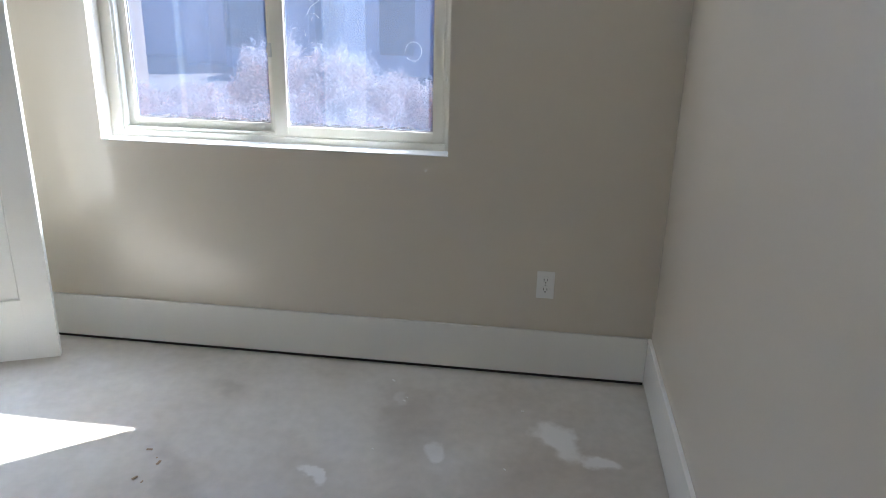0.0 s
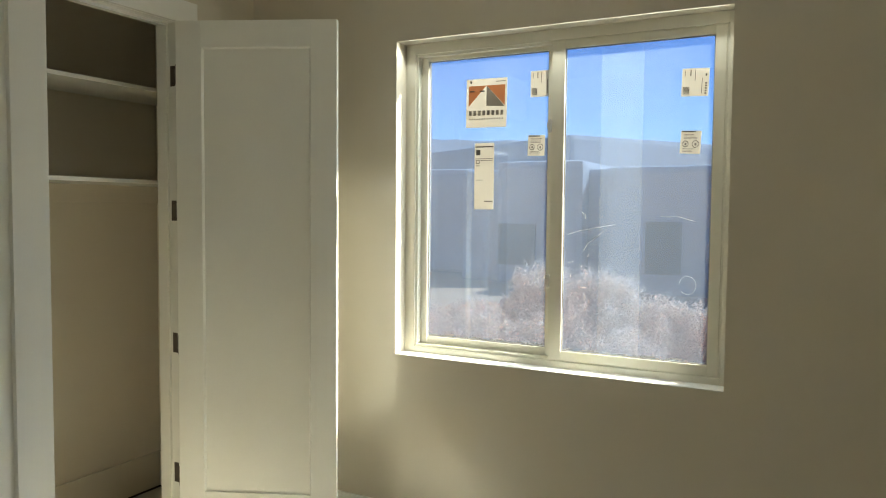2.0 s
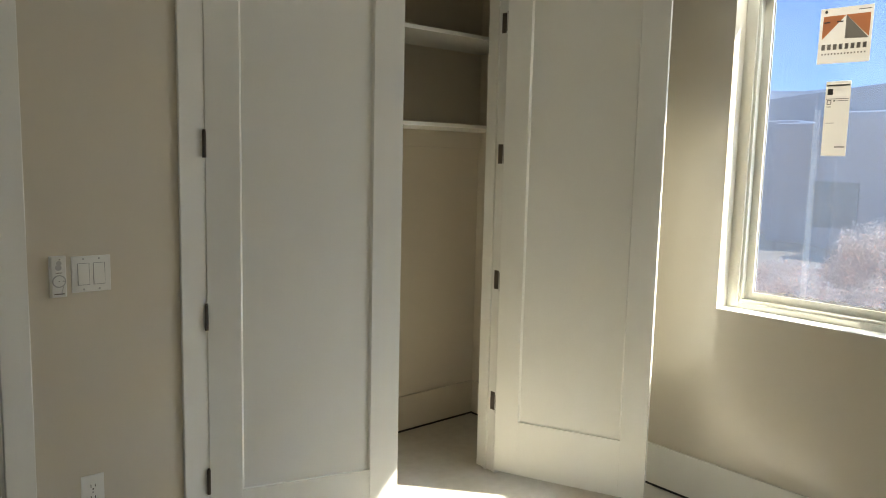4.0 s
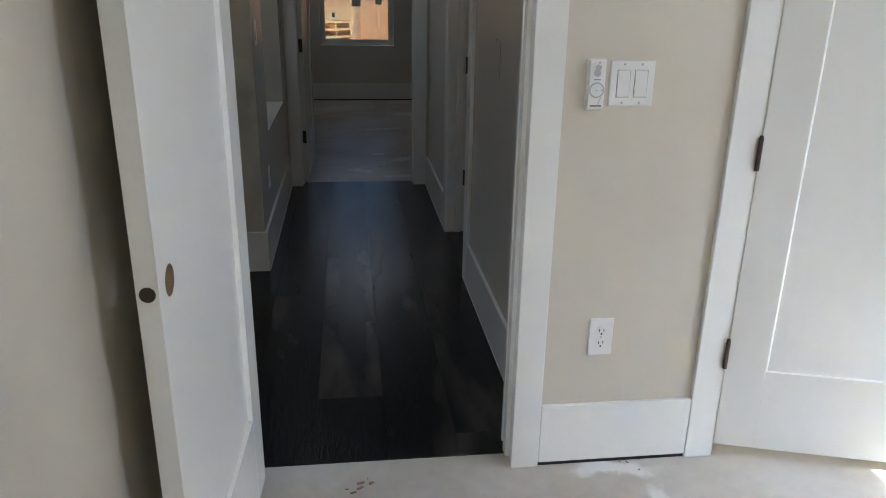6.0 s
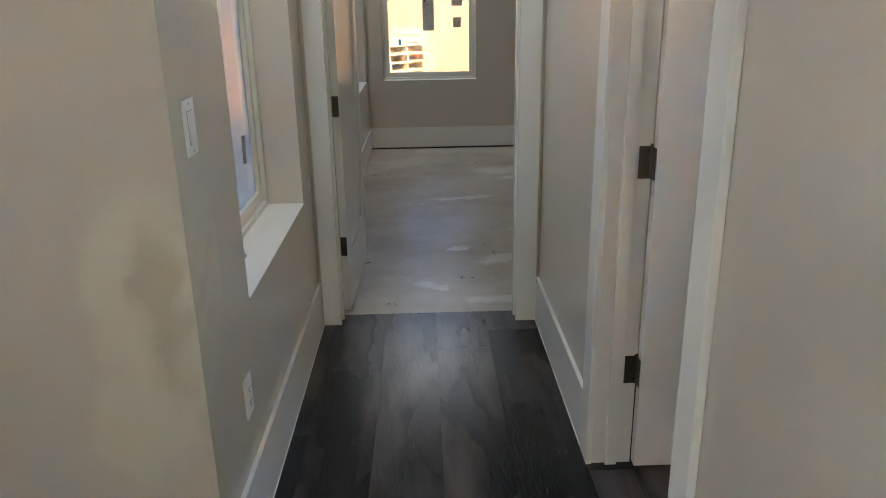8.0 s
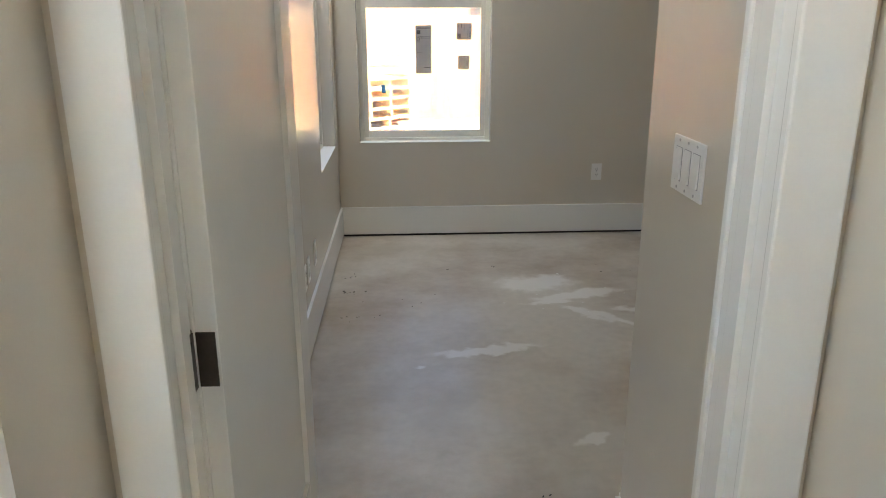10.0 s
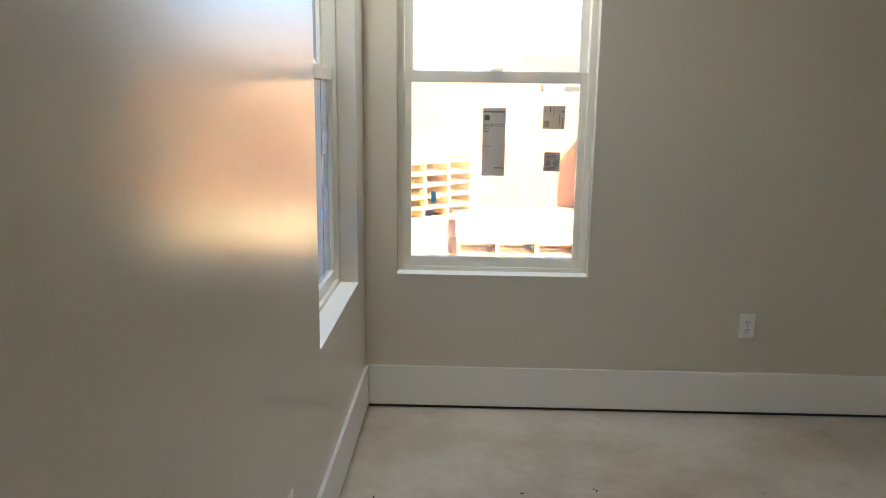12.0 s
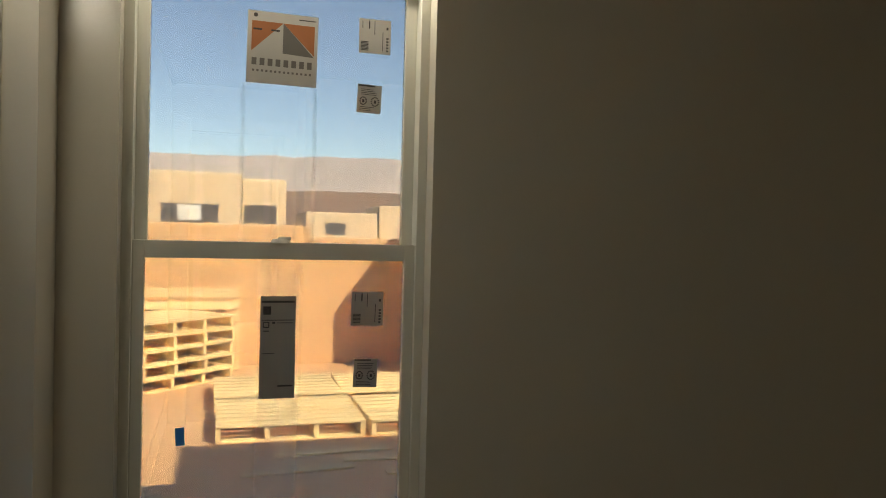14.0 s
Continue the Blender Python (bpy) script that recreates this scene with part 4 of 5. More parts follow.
def tall_sticker(m, w, h, seed):
    e = thing("window_sticker", m, "tall paper rating label on the window glass", "sticker", "window stickers")
    bm = bmesh.new()
    add_box(bm, 0, w, -0.0006, 0, 0, h)
    part("paper", bm, M_PAPER, e)
    bm = bmesh.new()
    y = -0.0007
    add_box(bm, w * 0.04, w * 0.96, y - 0.0003, y, h * 0.935, h * 0.955)
    add_box(bm, w * 0.08, w * 0.30, y - 0.0003, y, h * 0.82, h * 0.90)
    add_box(bm, w * 0.04, w * 0.96, y - 0.0003, y, h * 0.762, h * 0.770)
    for a, b, c, d in ((0.08, 0.11, 0.69, 0.75), (0.11, 0.24, 0.74, 0.75), (0.11, 0.24, 0.69, 0.70), (0.23, 0.26, 0.695, 0.745), (0.34, 0.42, 0.73, 0.75), (0.46, 0.92, 0.735, 0.742),
                       (0.08, 0.26, 0.655, 0.665), (0.08, 0.42, 0.44, 0.447), (0.52, 0.94, 0.115, 0.13)):
        add_box(bm, w * a, w * b, y - 0.0003, y, h * c, h * d)
    tagged(part("print", bm, M_INK, e), kind="stuff")
    return e


def code_sticker(m, w, h, seed):
    e = thing("window_sticker", m, "white barcode label on the window glass", "sticker", "window stickers")
    bm = bmesh.new()
    add_box(bm, 0, w, -0.0006, 0, 0, h)
    part("paper", bm, M_PAPER, e)
    bm = bmesh.new()
    y = -0.0007
    for k in range(7):
        z = h * (0.08 + 0.04 * k)
        add_box(bm, w * 0.06, w * 0.30, y - 0.0003, y, z, z + h * 0.024)
    for k in range(5):
        z = h * (0.08 + 0.09 * k)
        add_box(bm, w * 0.86, w * 0.93, y - 0.0003, y, z, z + h * 0.05)
    add_box(bm, w * 0.86, w * 0.92, y - 0.0003, y, h * 0.72, h * 0.80)
    add_box(bm, w * 0.74, w * 0.76, y - 0.0003, y, h * 0.10, h * 0.65)
    add_box(bm, w * 0.48, w * 0.50, y - 0.0003, y, h * 0.55, h * 0.95)
    add_box(bm, w * 0.10, w * 0.12, y - 0.0003, y, h * 0.72, h * 0.92)
    add_box(bm, w * 0.30, w * 0.34, y - 0.0003, y, h * 0.72, h * 0.95)
    tagged(part("print", bm, M_INK, e), kind="stuff")
    return e


def care_sticker(m, w, h, seed):
    e = thing("window_sticker", m, "small white warning label on the window glass", "sticker", "window stickers")
    bm = bmesh.new()
    add_box(bm, 0, w, -0.0006, 0, 0, h)
    part("paper", bm, M_PAPER, e)
    bm = bmesh.new()
    y = -0.0007
    add_box(bm, w * 0.02, w * 0.72, y - 0.0003, y, h * 0.93, h * 0.985)
    bars(bm, w * 0.15, w * 0.85, h * 0.64, h * 0.88, y, 4, seed, fill=0.3)
    bars(bm, w * 0.12, w * 0.80, h * 0.08, h * 0.26, y, 3, seed + 1, fill=0.3)
    for cx, r in ((0.25, 0.13), (0.74, 0.15)):
        for k in range(14):
            a = k * 2 * math.pi / 14
            add_box(bm, w * (cx + r * math.cos(a)) - w * 0.03, w * (cx + r * math.cos(a)) + w * 0.03, y - 0.0003, y, h * (0.42 + r * math.sin(a)) - h * 0.018, h * (0.42 + r * math.sin(a)) + h * 0.018)
        add_box(bm, w * (cx - 0.04), w * (cx + 0.05), y - 0.0003, y, h * 0.36, h * 0.47)
    tagged(part("print", bm, M_INK, e), kind="stuff")
    return e


def on_glass(base, u, z, d, tilt=0.0):
    return base @ Matrix.Translation((u, d - 0.0025, z)) @ Matrix.Rotation(radians(tilt), 4, "Y")


dl, dr = 0.135, 0.106
logo_sticker(on_glass(M_EAST, 0.285, 1.030, dl, 0.6), 0.196, 0.214)
tall_sticker(on_glass(M_EAST, 0.330, 0.667, dl, 0), 0.094, 0.293, 3)
code_sticker(on_glass(M_EAST, 0.592, 1.148, dl), 0.10, 0.110, 1)
care_sticker(on_glass(M_EAST, 0.582, 0.899, dl, 1.5), 0.076, 0.088, 5)
code_sticker(on_glass(M_EAST, 1.222, 1.108, dr, 2), 0.10, 0.106, 2)
care_sticker(on_glass(M_EAST, 1.222, 0.890, dr, 3), 0.076, 0.088, 6)
dlo, dup = 0.075 + 0.034, 0.075 + 0.072
tall_sticker(on_glass(M_NORTH, 0.382, 0.446, dlo, 0), 0.104, 0.307, 3)
code_sticker(on_glass(M_NORTH, 0.652, 0.663, dlo, 1), 0.10, 0.104, 1)
care_sticker(on_glass(M_NORTH, 0.663, 0.472, dlo, 1.5), 0.074, 0.088, 5)
logo_sticker(on_glass(M_NORTH, 0.328, 1.388, dup, 0.8), 0.208, 0.214)
code_sticker(on_glass(M_NORTH, 0.664, 1.506, dup, 0), 0.10, 0.106, 2)
care_sticker(on_glass(M_NORTH, 0.661, 1.322, dup, 2), 0.076, 0.088, 6)
code_sticker(on_glass(M_WEST, 0.66, 0.655, dlo, 1), 0.10, 0.104, 1)
care_sticker(on_glass(M_WEST, 0.663, 0.472, dlo, 1.5), 0.074, 0.088, 5)
code_sticker(on_glass(M_WEST, 0.66, 1.506, dup, 0), 0.10, 0.106, 2)
care_sticker(on_glass(M_HALLW, 0.765, 0.205, 0.169, 4), 0.055, 0.10, 5)


def film_strip(base, u0, u1, z0, z1, d, mat, label):
    """Clear protective film still stuck on the pane."""
    bm = bmesh.new()
    add_box(bm, u0, u1, d - 0.0036, d - 0.0030, z0, z1)
    ob = part("film_strip", bm, mat)
    ob.matrix_world = base
    ob.visible_shadow = False
    return tagged(ob, label, "film")


film_strip(M_EAST, 0.91, 1.08, 0.075, 1.32, dr, M_FILM, "clear protective film strip on the window glass")
film_strip(M_EAST, 0.292, 0.318, 0.075, 0.85, dl, M_FILM, "narrow clear film strip on the window glass")
for u in (0.316, 0.528):
    film_strip(M_NORTH, u, u + 0.012, 0.915, 1.385, dup, M_FILM_EDGE, "faint edge of clear film on the glass")
film_strip(M_WEST, 0.655, 0.785, 0.07, 0.85, dlo, M_FILM_HAZE, "hazy strip of protective film on the window glass")
film_strip(M_NORTH, 0.372, 0.496, 0.075, 0.86, dlo, M_FILM, "clear protective film strip on the window glass")

# ---- outside ----
def grid_ground():
    bm = bmesh.new()
    add_box(bm, -700, 700, -700, 700, -0.5, -0.12)
    return tagged(part("ground", bm, M_DIRT), "dry reddish desert dirt ground", "ground", kind="structure")


grid_ground()
patio = thing("patio", pose(0, 0, 0), "pale concrete patio slab with scored joints", "patio", kind="structure")
ys = [1.90, 3.52, 5.12, 7.05]
xs = [-3.9, -2.0, -0.11]
for i in range(2):
    for j in range(3):
        box_part("slab", xs[i] + 0.004, xs[i + 1] - 0.004, ys[j] + 0.004, ys[j + 1] - 0.004, -0.13, -0.05, M_PATIO, patio, bevel=0.004)

# yard wall, stepped, with a stub that throws a shadow
bm = bmesh.new()
add_box(bm, -2.0, 9.0, 14.8, 15.0, -0.2, 1.496, 0.03)
add_box(bm, -2.0, 1.576, 14.802, 14.998, 1.40, 1.635, 0.03)
add_box(bm, 2.79, 3.0, 13.7, 14.8, -0.2, 1.774, 0.03)
add_box(bm, -2.2, -2.0, 9.9, 15.0, -0.2, 1.6, 0.03)
add_box(bm, -14.0, -2.2, 9.9, 10.1, -0.2, 1.85, 0.03)
tagged(part("yard_wall", bm, M_STUCCO), "sunlit tan stucco yard wall", "wall", kind="structure")


def pallet(m, label="raw pine shipping pallet"):
    e = thing("pallet", m, label, "pallet", "wooden pallets")
    for k in range(7):
        y = -0.5 + k * 1.0 / 7
        box_part("deck_board", -0.6, 0.6, y, y + 0.095, 0.127, 0.145, M_WOOD, e, bevel=0.003)
    for x in (-0.6, -0.215, 0.175, 0.56):
        box_part("stringer", x, x + 0.04, -0.49, 0.49, 0.018, 0.1265, M_WOOD, e, bevel=0.003)
    for k in range(3):
        y = -0.48 + k * 0.43
        box_part("bottom_board", -0.6, 0.6, y, y + 0.095, 0.0, 0.0175, M_WOOD, e, bevel=0.003)
    return e


first = pallet(pose(1.05, 12.92, -0.12, 0, 0, 1))
for x, y, z, r in ((2.27, 12.92, -0.12, -1), (1.08, 11.84, -0.12, 0), (2.32, 11.82, -0.12, 1)):
    copy_thing(first, pose(x, y, z, 0, 0, r))
for k in range(5):
    copy_thing(first, pose(-0.13 + 0.02 * (k % 2), 13.95, -0.12 + 0.1455 * k, 0, 0, 40 + 1.5 * (k % 3)))
copy_thing(first, pose(0.12, 14.60, 0.385, 84, 0, 0))
for k in range(12):
    copy_thing(first, pose(-3.50 + 0.03 * (k % 2), 9.2, -0.12 + 0.1455 * k, 0, 0, 90 + 2 * (k % 3)))



def masking_tape(m):
    bm = bmesh.new()
    add_box(bm, -0.0125, 0.0125, -0.0006, 0, -0.026, 0.026)
    tp = tagged(part("masking_tape", bm, M_TAPE), "strip of blue masking tape stuck on the glass", "tape", "blue tapes")
    tp.matrix_world = m


masking_tape(on_glass(M_NORTH, 0.163, 0.345, dlo, -4))
masking_tape(on_glass(M_WEST, 0.640, 0.330, dlo, 3))

# boards added on the dirt to stand in for sunlit bars under the pallets
for k, (x, y, r, ln) in enumerate(((1.35, 10.95, 2, 0.9), (1.75, 10.72, -3, 0.7), (1.05, 10.55, 4, 0.8), (2.1, 10.40, 1, 0.9))):
    bm = bmesh.new()
    add_box(bm, -ln / 2, ln / 2, -0.045, 0.045, 0, 0.019, 0.003)
    lb = tagged(part("loose_board", bm, M_WOOD), "added pine board standing in for a sunlit bar of a pallet", "board", "loose boards")
    lb.matrix_world = pose(x, y, -0.12, 0, 0, r)

# leaning boards by the yard wall
boards = thing("lumber_boards", pose(0, 0, 0), "tall pine boards leaning on the yard wall", "lumber")
for k in range(6):
    bm = bmesh.new()
    add_box(bm, -0.06, 0.06, -0.018, 0.018, 0, 2.1 + 0.05 * (k % 3), 0.003, m=pose(-2.80 + 0.13 * k, 9.62 - 0.01 * (k % 2), -0.12, -7, 0, 0))
    part("board", bm, M_WOOD, boards)


# ---- neighbouring houses ----
def desert_house(name, m, blocks, windows, mat, label):
    e = thing(name, m, label, "house")
    for b in blocks:
        bm = bmesh.new()
        add_box(bm, *b, 0.15)
        part("block", bm, mat, e)
    for x0, x1, y, z0, z1, c in windows:
        bm = bmesh.new()
        ring(bm, x0, x1, z0, z1, 0.07, y - 0.03, y + 0.02)
        f = part("window", bm, M_WINDARK, e)
        box_part("pane", x0 + 0.05, x1 - 0.05, y - 0.02, y - 0.01, z0 + 0.05, z1 - 0.05, M_WINDARK, f, bevel=0.0)
        if c:
            w = x1 - x0
            box_part("blind", x0 + w * 0.28, x1 - w * 0.30, y - 0.035, y - 0.03, z0 + 0.08, z1 - 0.05, M_CURTAIN, f, bevel=0.0)
    return e


desert_house("north_house", pose(0, 40, 0), [(-14, 1.3, 0, 10, -0.2, 4.05), (1.3, 3.3, 0.3, 9, -0.2, 3.85)],
             [(-2.1, 0.3, 0, 1.78, 2.58, True), (1.45, 2.85, 0.3, 1.80, 2.62, False)], M_STUCCO2, "beige stucco flat-roofed house with two windows")
desert_house("far_house", pose(0, 62, 0), [(6.5, 12, 0, 8, -0.2, 2.9), (12.5, 20, 2, 8, -0.2, 3.6)], [(8, 9.5, 0, 1.2, 2.1, False)], M_STUCCO2, "distant tan stucco house")
# east neighbour, seen across its shaded side
desert_house("east_house", Matrix.Translation((17, 0, 0)) @ Matrix.Rotation(radians(-90), 4, "Z"),
             [(-9.0, -5.5, 1.5, 9, -0.2, 2.65), (-4.4, -2.3, -0.4, 6, -0.2, 2.68), (-5.5, -1.6, 0.0, 6, -0.2, 2.5), (-1.6, 9.0, -1.2, 6, -0.2, 2.47)],
             [(-4.3, -3.4, -0.42, 0.3, 1.25, False), (-0.75, -0.05, -1.22, 0.3, 1.35, False)], M_STUCCO3, "grey-tan stucco flat-roofed house in shade")
# a taller house behind it, turned so that one side takes the sun
desert_house("corner_house", pose(21.0, 4.06, 0, 0, 0, -33), [(0, 10, 0, 9, -0.2, 3.72), (9.5, 16, 2, 9, -0.2, 3.2)], [(3.0, 4.4, 0, 1.2, 2.2, False)], M_STUCCO3,
             "grey-tan stucco house with a parapet corner")


# ---- dry bushes outside the east window ----
def bush(name, m, r, h, seed, leaves=15000):
    e = thing(name, m, "dry pale desert sage bush", "bush", "desert bushes")
    rng = random.Random(seed)
    bm = bmesh.new()
    tips = []
    for k in range(70):
        a, q = rng.uniform(0, 6.283), math.sqrt(rng.uniform(0.02, 1.0))
        tip = Vector((math.cos(a) * r * q, math.sin(a) * r * q, h * rng.uniform(0.8, 1.0) * math.sqrt(1.08 - q * q)))
        tips.append(tip)
        add_cyl(bm, tip * 0.5, tip, 0.012, tip.length, 5, 0.003)
    part("stems", bm, M_TWIG, e)
    verts, faces = [], []
    for k in range(leaves):
        t = rng.choice(tips)
        p = t * rng.uniform(0.72, 1.03) + Vector((rng.gauss(0, 0.075 * r), rng.gauss(0, 0.075 * r), rng.gauss(0, 0.06 * h)))
        if p.z < 0.02:
            continue
        d = Vector((rng.gauss(0, 1), rng.gauss(0, 1), rng.gauss(0.3, 1))).normalized()
        s = d.cross(Vector((rng.gauss(0, 1), rng.gauss(0, 1), rng.gauss(0, 1)))).normalized()
        ln, wd = rng.uniform(0.028, 0.050), rng.uniform(0.007, 0.012)
        i = len(verts)
        verts += [p - s * wd, p + s * wd, p + d * ln]
        faces.append((i, i + 1, i + 2))
    me = bpy.data.meshes.new("foliage")
    me.from_pydata([tuple(v) for v in verts], [], faces)
    me.materials.append(M_BUSH)
    f = new("foliage", me)
    f.parent = e
    tagged(f, kind="stuff")
    return e


b1 = bush("sage_bush", pose(7.3, 1.2, -0.12), 0.50, 0.72, 11)
b2 = bush("sage_bush", pose(7.9, -0.02, -0.12), 0.52, 1.18, 12)
b3 = bush("sage_bush", pose(7.8, -0.62, -0.12), 0.55, 1.10, 13)
for src, x, y, r, s in ((b1, 6.9, 0.28, 200, 0.98), (b1, 8.2, 0.95, 20, 0.9), (b1, 8.5, 0.5, 250, 0.85), (b1, 8.0, 1.75, 150, 1.0), (b1, 7.2, -0.35, 90, 1.0), (b3, 7.6, -1.22, 40, 0.82), (b2, 7.7, -1.75, 80, 0.78), (b1, 7.0, -1.05, 300, 0.9), (b3, 8.6, 2.0, 120, 0.6), (b3, 8.4, -2.5, 20, 0.8),
                        (b2, 6.9, -2.4, 150, 0.6), (b1, 6.9, 1.9, 30, 0.8), (b1, 8.5, 3.0, 70, 0.9)):
    copy_thing(src, pose(x, y, -0.12, 0, 0, r) @ Matrix.Scale(s, 4)).scale = (s, s, s)


# ---- far mesa ----
def mesa():
    verts, faces = [], []
    n = 120
    for k in range(n + 1):
        a = radians(-75 + 150 * k / n)
        r = 420
        h = 42 + 4 * noise.noise(Vector((k * 0.05, 0, 0))) + 1.2 * noise.noise(Vector((k * 0.6, 3, 0)))
        x, y = math.sin(a) * r, math.cos(a) * r
        verts += [(x, y, -1), (x * 0.97, y * 0.97, h * 0.5), (x * 1.06, y * 1.06, h)]
    for k in range(n):
        i = 3 * k
        faces += [(i, i + 3, i + 4, i + 1), (i + 1, i + 4, i + 5, i + 2)]
    me = bpy.data.meshes.new("backdrop")
    me.from_pydata(verts, [], faces)
    me.materials.append(M_HILL)
    return tagged(new("backdrop", me), "long hazy desert mesa on the horizon", "hills", kind="structure")


mesa()


# ---- smears, marks and crumbs ----
def crumbs(name, spots, mat, label, seed, size=(0.004, 0.012)):
    """Loose flakes lying about the given spots, one pile each."""
    for k, (x, y, n, spread) in enumerate(spots):
        rg = random.Random(seed + k)
        bm = bmesh.new()
        for _ in range(n):
            s = rg.uniform(*size)
            add_box(bm, -s, s, -s * 0.4, s * 0.4, 0.0, 0.002, 0.0, m=pose(x + rg.gauss(0, spread), y + rg.gauss(0, spread * 0.6), 0.0035, 0, 0, rg.uniform(0, 180)))
        tagged(part(name, bm, mat), label, "debris", kind="stuff")


crumbs("floor_debris", ((0.945, 4.404, 4, 0.015), (0.98, 4.243, 7, 0.025), (0.804, 3.867, 6, 0.018), (0.415, 3.541, 6, 0.02), (0.291, 4.128, 5, 0.014), (0.236, 6.278, 10, 0.03), (0.2, 6.55, 5, 0.03), (0.5, 6.1, 6, 0.2),
                        (1.07, 6.66, 3, 0.02), (1.7, 6.5, 5, 0.3), (0.25, 5.9, 6, 0.05)), M_DARK, "small dark crumbs on the concrete floor", 21, (0.002, 0.0065))
crumbs("floor_debris", ((0.435, -0.133, 3, 0.012), (0.561, -0.053, 7, 0.03), (0.752, -0.256, 8, 0.035), (1.38, -0.33, 3, 0.012), (1.36, -0.02, 4, 0.05), (2.72, -1.42, 5, 0.06), (2.9, -0.3, 3, 0.06), (2.3, -1.7, 5, 0.2)), M_BORE,
       "brown crumbs on the bare slab", 41, (0.003, 0.011))
crumbs("floor_debris", ((3.307, -2.141, 2, 0.02), (3.05, -2.5, 6, 0.3), (2.6, -1.8, 6, 0.3), (1.25, 6.2, 8, 0.3)), M_PLATE, "white plaster flakes on the slab", 61, (0.003, 0.009))


def stroke(name, pts, r, mat, label, category):
    """A thin drawn or bent line through a few points."""
    c = bpy.data.curves.new(name, "CURVE")
    c.dimensions = "3D"
    c.bevel_depth = r
    c.bevel_resolution = 1
    s = c.splines.new("POLY")
    s.points.add(len(pts) - 1)
    for p, q in zip(s.points, pts):
        p.co = (*q, 1)
    c.materials.append(mat)
    return tagged(new(name, c), label, category)


stroke("pencil_mark", [(1.0995, 0.962, 1.166), (1.0995, 0.958, 1.175), (1.0995, 0.905, 1.172), (1.0995, 0.880, 1.166), (1.0995, 0.872, 1.10), (1.0995, 0.886, 1.03), (1.0995, 0.90, 1.032)], 0.0009, M_PENCIL, "bent pencil line drawn on the hallway wall", "mark")
gy = 1.69 + 0.07 + 0.017
stroke("marker_scribble", [(-0.66, gy, 0.93), (-0.625, gy, 0.965), (-0.60, gy, 0.988), (-0.583, gy, 0.982), (-0.588, gy, 0.93), (-0.592, gy, 0.893)], 0.0012, M_PENCIL, "pencil scribble on the door glass", "mark")
stroke("marker_scribble", [(-0.66, gy, 1.02), (-0.62, gy, 1.026), (-0.59, gy, 1.03)], 0.001, M_PENCIL, "pencil scribble on the door glass", "mark")
stroke("marker_scribble", [(-0.64, gy, 1.075), (-0.61, gy, 1.081), (-0.58, gy, 1.082)], 0.001, M_PENCIL, "pencil scribble on the door glass", "mark")
stroke("scuff_mark", [(0.0902, 5.30, 1.70), (0.0902, 5.302, 1.685), (0.0902, 5.301, 1.668)], 0.0005, M_PENCIL, "small dark scuff on the wall paint", "mark")
stroke("scuff_mark", [(0.0902, 5.648, 1.678), (0.0902, 5.665, 1.674), (0.0902, 5.69, 1.671)], 0.0005, M_PENCIL, "small dark scuff on the wall paint", "mark")
for pts in ([(3.682, -1.614, 1.462), (3.682, -1.66, 1.478), (3.682, -1.705, 1.487), (3.682, -1.812, 1.507)], [(3.682, -1.993, 1.541), (3.682, -2.061, 1.541), (3.682, -2.123, 1.524)],
            [(3.682, -1.684, 1.398), (3.682, -1.70, 1.43), (3.682, -1.721, 1.441), (3.682, -1.752, 1.469)], [(3.682, -1.672, 1.556), (3.682, -1.687, 1.545), (3.682, -1.687, 1.529)]):
    stroke("glass_scratch", pts, 0.0006, M_PLATE, "faint pale scratch on the window glass", "scratch")
stroke("glass_smear", [(3.682, -2.10 + 0.032 * math.cos(k * 0.4), 1.275 + 0.036 * math.sin(k * 0.4)) for k in range(15)], 0.0003, M_PLATE, "pale suction cup ring on the window glass", "smear")
rng = random.Random(17)
for k in range(16):
    y, z = -1.70 + rng.gauss(0, 0.035), 1.46 - 0.018 * k
    dy, dz = rng.uniform(-0.03, 0.03), rng.uniform(-0.012, 0.02)
    stroke("glass_smear", [(3.682, y, z), (3.682, y + dy * 0.5, z + dz * 0.7), (3.682, y + dy, z + dz)], 0.0003, M_PLATE, "faint pale wiping streak on the window glass", "smear")


def film_remnant(base, u0, u1, z, d, seed):
    """Ragged fringe of torn film along the foot of a pane."""
    rg = random.Random(seed)
    bm = bmesh.new()
    u = u0
    while u < u1:
        w = rg.uniform(0.006, 0.02)
        add_box(bm, 0, w, -0.0006, 0, -0.001, rg.uniform(0.001, 0.006), 0.0, m=Matrix.Translation((u, d - 0.0022, z)) @ Matrix.Rotation(radians(rg.uniform(-25, 35)), 4, "Y"))
        u += w * rg.uniform(0.8, 1.8)
    ob = part("film_remnant", bm, M_BEZEL)
    ob.matrix_world = base
    return tagged(ob, "ragged grey fringe of torn film along the glass foot", "film", kind="stuff")


film_remnant(M_EAST, 0.11, 0.66, 0.083, dl, 31)
film_remnant(M_EAST, 0.77, 1.33, 0.080, dr, 32)
bm = bmesh.new()
add_box(bm, -0.012, 0.012, -0.022, 0.022, 0.0, 0.014, 0.004)
sb = tagged(part("sill_block", bm, M_GREYP), "small grey plastic shim lying on the window sill", "shim")
sb.matrix_world = pose(0.03, 2.47, 0.6265, 0, 0, 20)
# patio pipe stub
bm = bmesh.new()
add_box(bm, -0.055, 0.055, -0.055, 0.055, 0.0, 0.20, 0.012)
pb = tagged(part("conduit_stub", bm, M_PVC), "grey electrical box standing on the patio", "electrical box")
pb.matrix_world = pose(-0.72, 4.18, -0.05, 0, 0, 15)


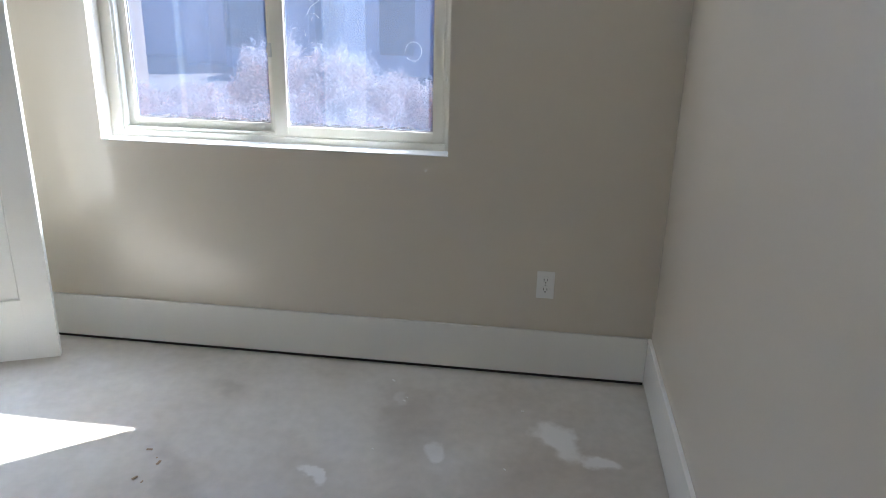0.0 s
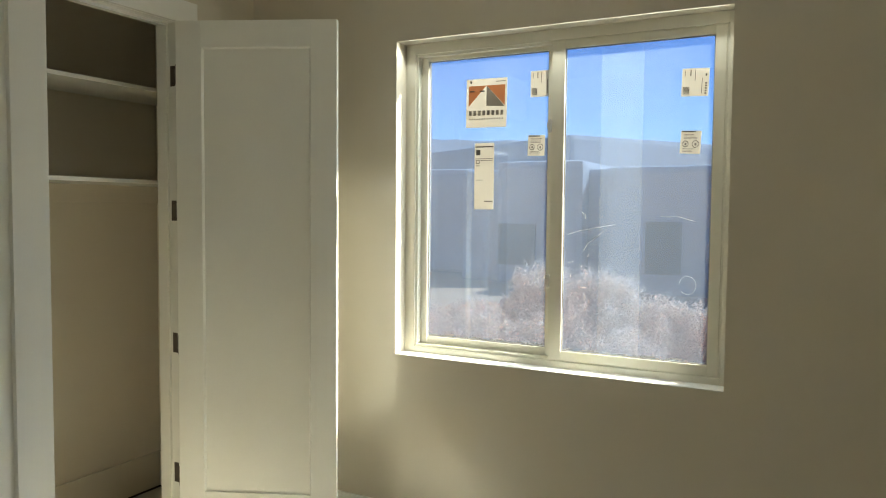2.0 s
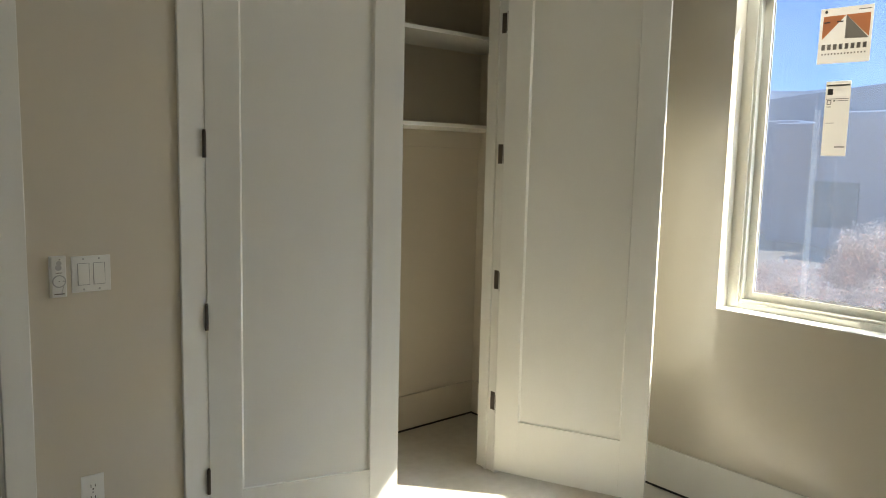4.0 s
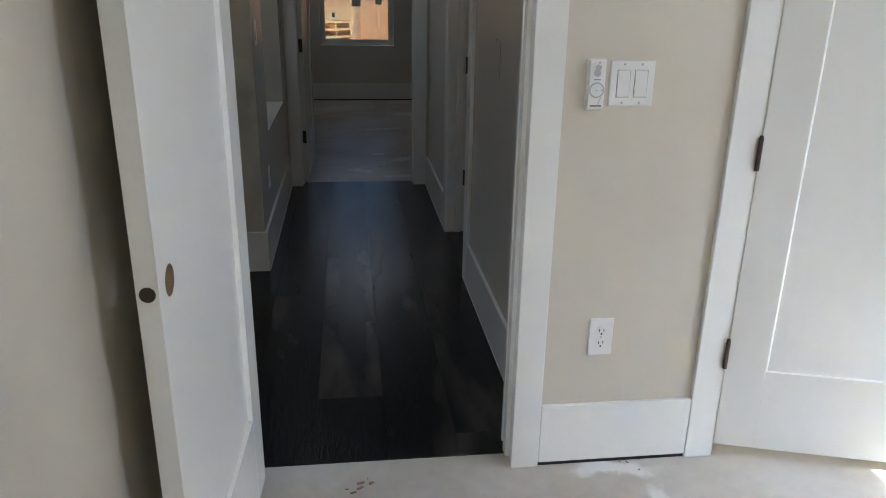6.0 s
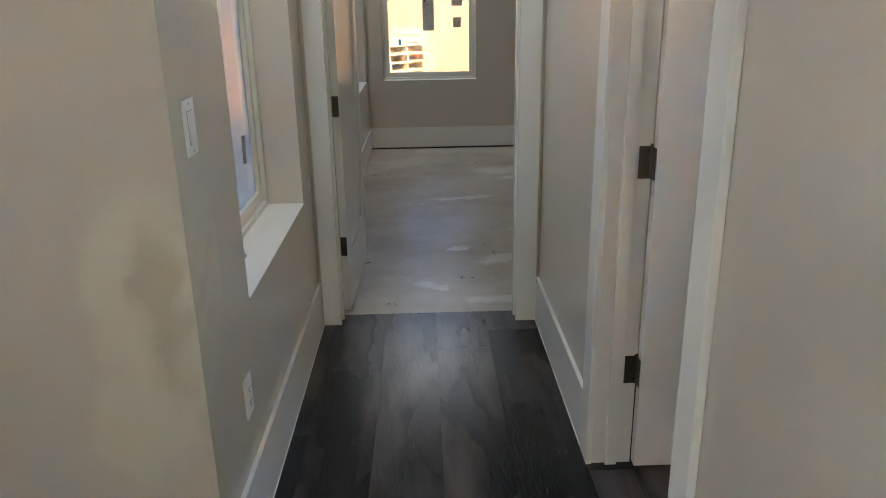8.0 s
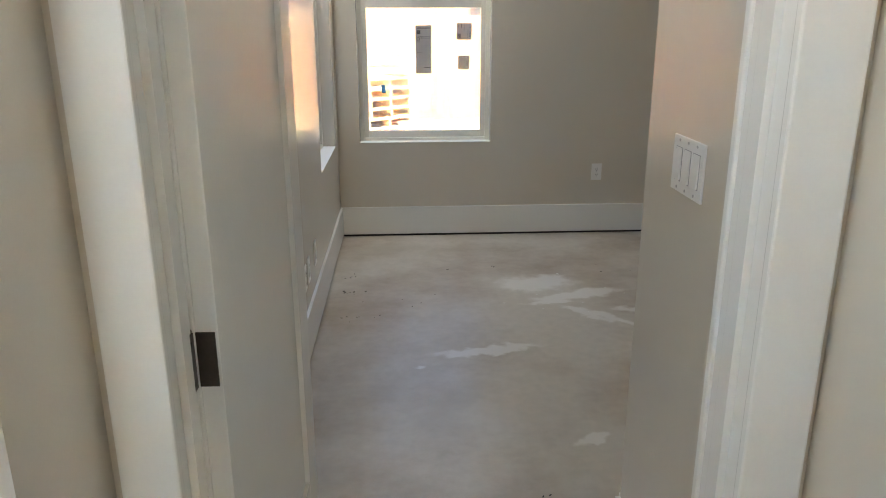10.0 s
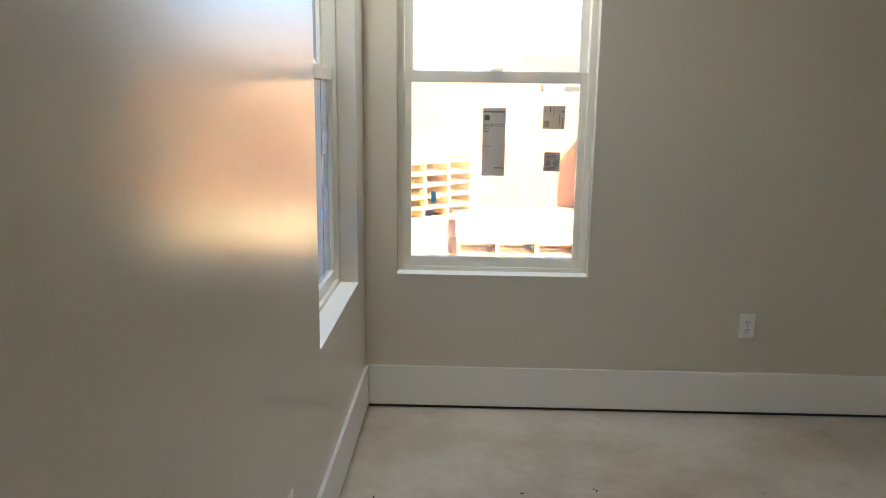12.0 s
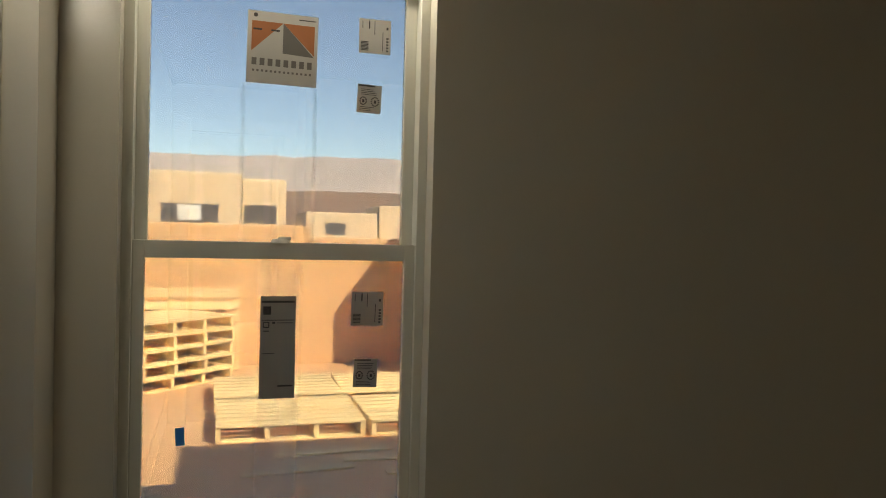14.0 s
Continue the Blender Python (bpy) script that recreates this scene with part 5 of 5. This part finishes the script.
# ---- plank flooring, last: each board its own piece ----
bm = bmesh.new()
add_box(bm, -4.2, HALL_R + 0.14, 0.058, 1.69, -0.0075, -0.003)
add_box(bm, HALL_R + 0.14, 2.6, 0.82, 2.95, -0.0075, -0.003)
add_box(bm, HALL_L - 0.03, HALL_R + 0.14, 1.69, HALL_END + 0.10, -0.0075, -0.003)
floor_hall = tagged(part("floor_plank", bm, M_DARK), "dark grey-brown vinyl plank floor in the hallway", "floor", kind="structure")
shared = {}
rng = random.Random(7)
PW, PL = 0.2225, 1.52
X0 = 0.1955
k = 0
cols = []
while X0 - PW * (k + 1) > -4.2:
    cols.append(X0 - PW * (k + 1))
    k += 1
cols = [X0 + PW * j for j in range(-len(cols), 5)]
offs = {0: 1.36, 1: 1.95, 2: 1.53, 3: 1.70, 4: 2.19}
for c in cols:
    idx = round((c - X0) / PW)
    a, b = max(c, -4.2), min(c + PW, HALL_R + 0.12)
    if b - a < 0.01:
        continue
    y_end = HALL_END + 0.095 if a > -0.03 else 1.69
    if a < 0.1 and b <= HALL_L + 0.001:
        y_end = 1.69
    joint = offs.get(idx, rng.uniform(0.1, 1.5))
    y = joint
    while y > 0.06:
        y -= PL
    while y < y_end:
        y0, y1 = max(y, 0.06), min(y + PL, y_end)
        y += PL
        if y1 - y0 < 0.02:
            continue
        key = (round(b - a, 4), round(y1 - y0, 4))
        if key not in shared:
            bm = bmesh.new()
            add_box(bm, 0.0007, b - a - 0.0007, 0.0007, y1 - y0 - 0.0007, -0.003, 0.003, 0.0)
            top = [e for e in bm.edges if all(v.co.z > 0 for v in e.verts)]
            bmesh.ops.bevel(bm, geom=top, offset=0.0005, segments=1, affect="EDGES")
            me = bpy.data.meshes.new("plank")
            bm.to_mesh(me)
            bm.free()
            me.materials.append(M_PLANK)
            shared[key] = me
        ob = new("plank", shared[key])
        ob.location = (a, y0, 0)
        ob.parent = floor_hall
# the same boards run on into the side room
for k in range(6):
    a, y = HALL_R + 0.1225 + PW * k, 0.825
    for ln in (0.55 + 0.13 * (k % 3), PL):
        y1 = min(y + ln, 2.945)
        key = (round(PW, 4), round(y1 - y, 4))
        if key not in shared:
            bm = bmesh.new()
            add_box(bm, 0.0007, PW - 0.0007, 0.0007, y1 - y - 0.0007, -0.003, 0.003, 0.0)
            me = bpy.data.meshes.new("plank")
            bm.to_mesh(me)
            bm.free()
            me.materials.append(M_PLANK)
            shared[key] = me
        ob = new("plank", shared[key])
        ob.location = (a, y, 0)
        ob.parent = floor_hall
        y = y1
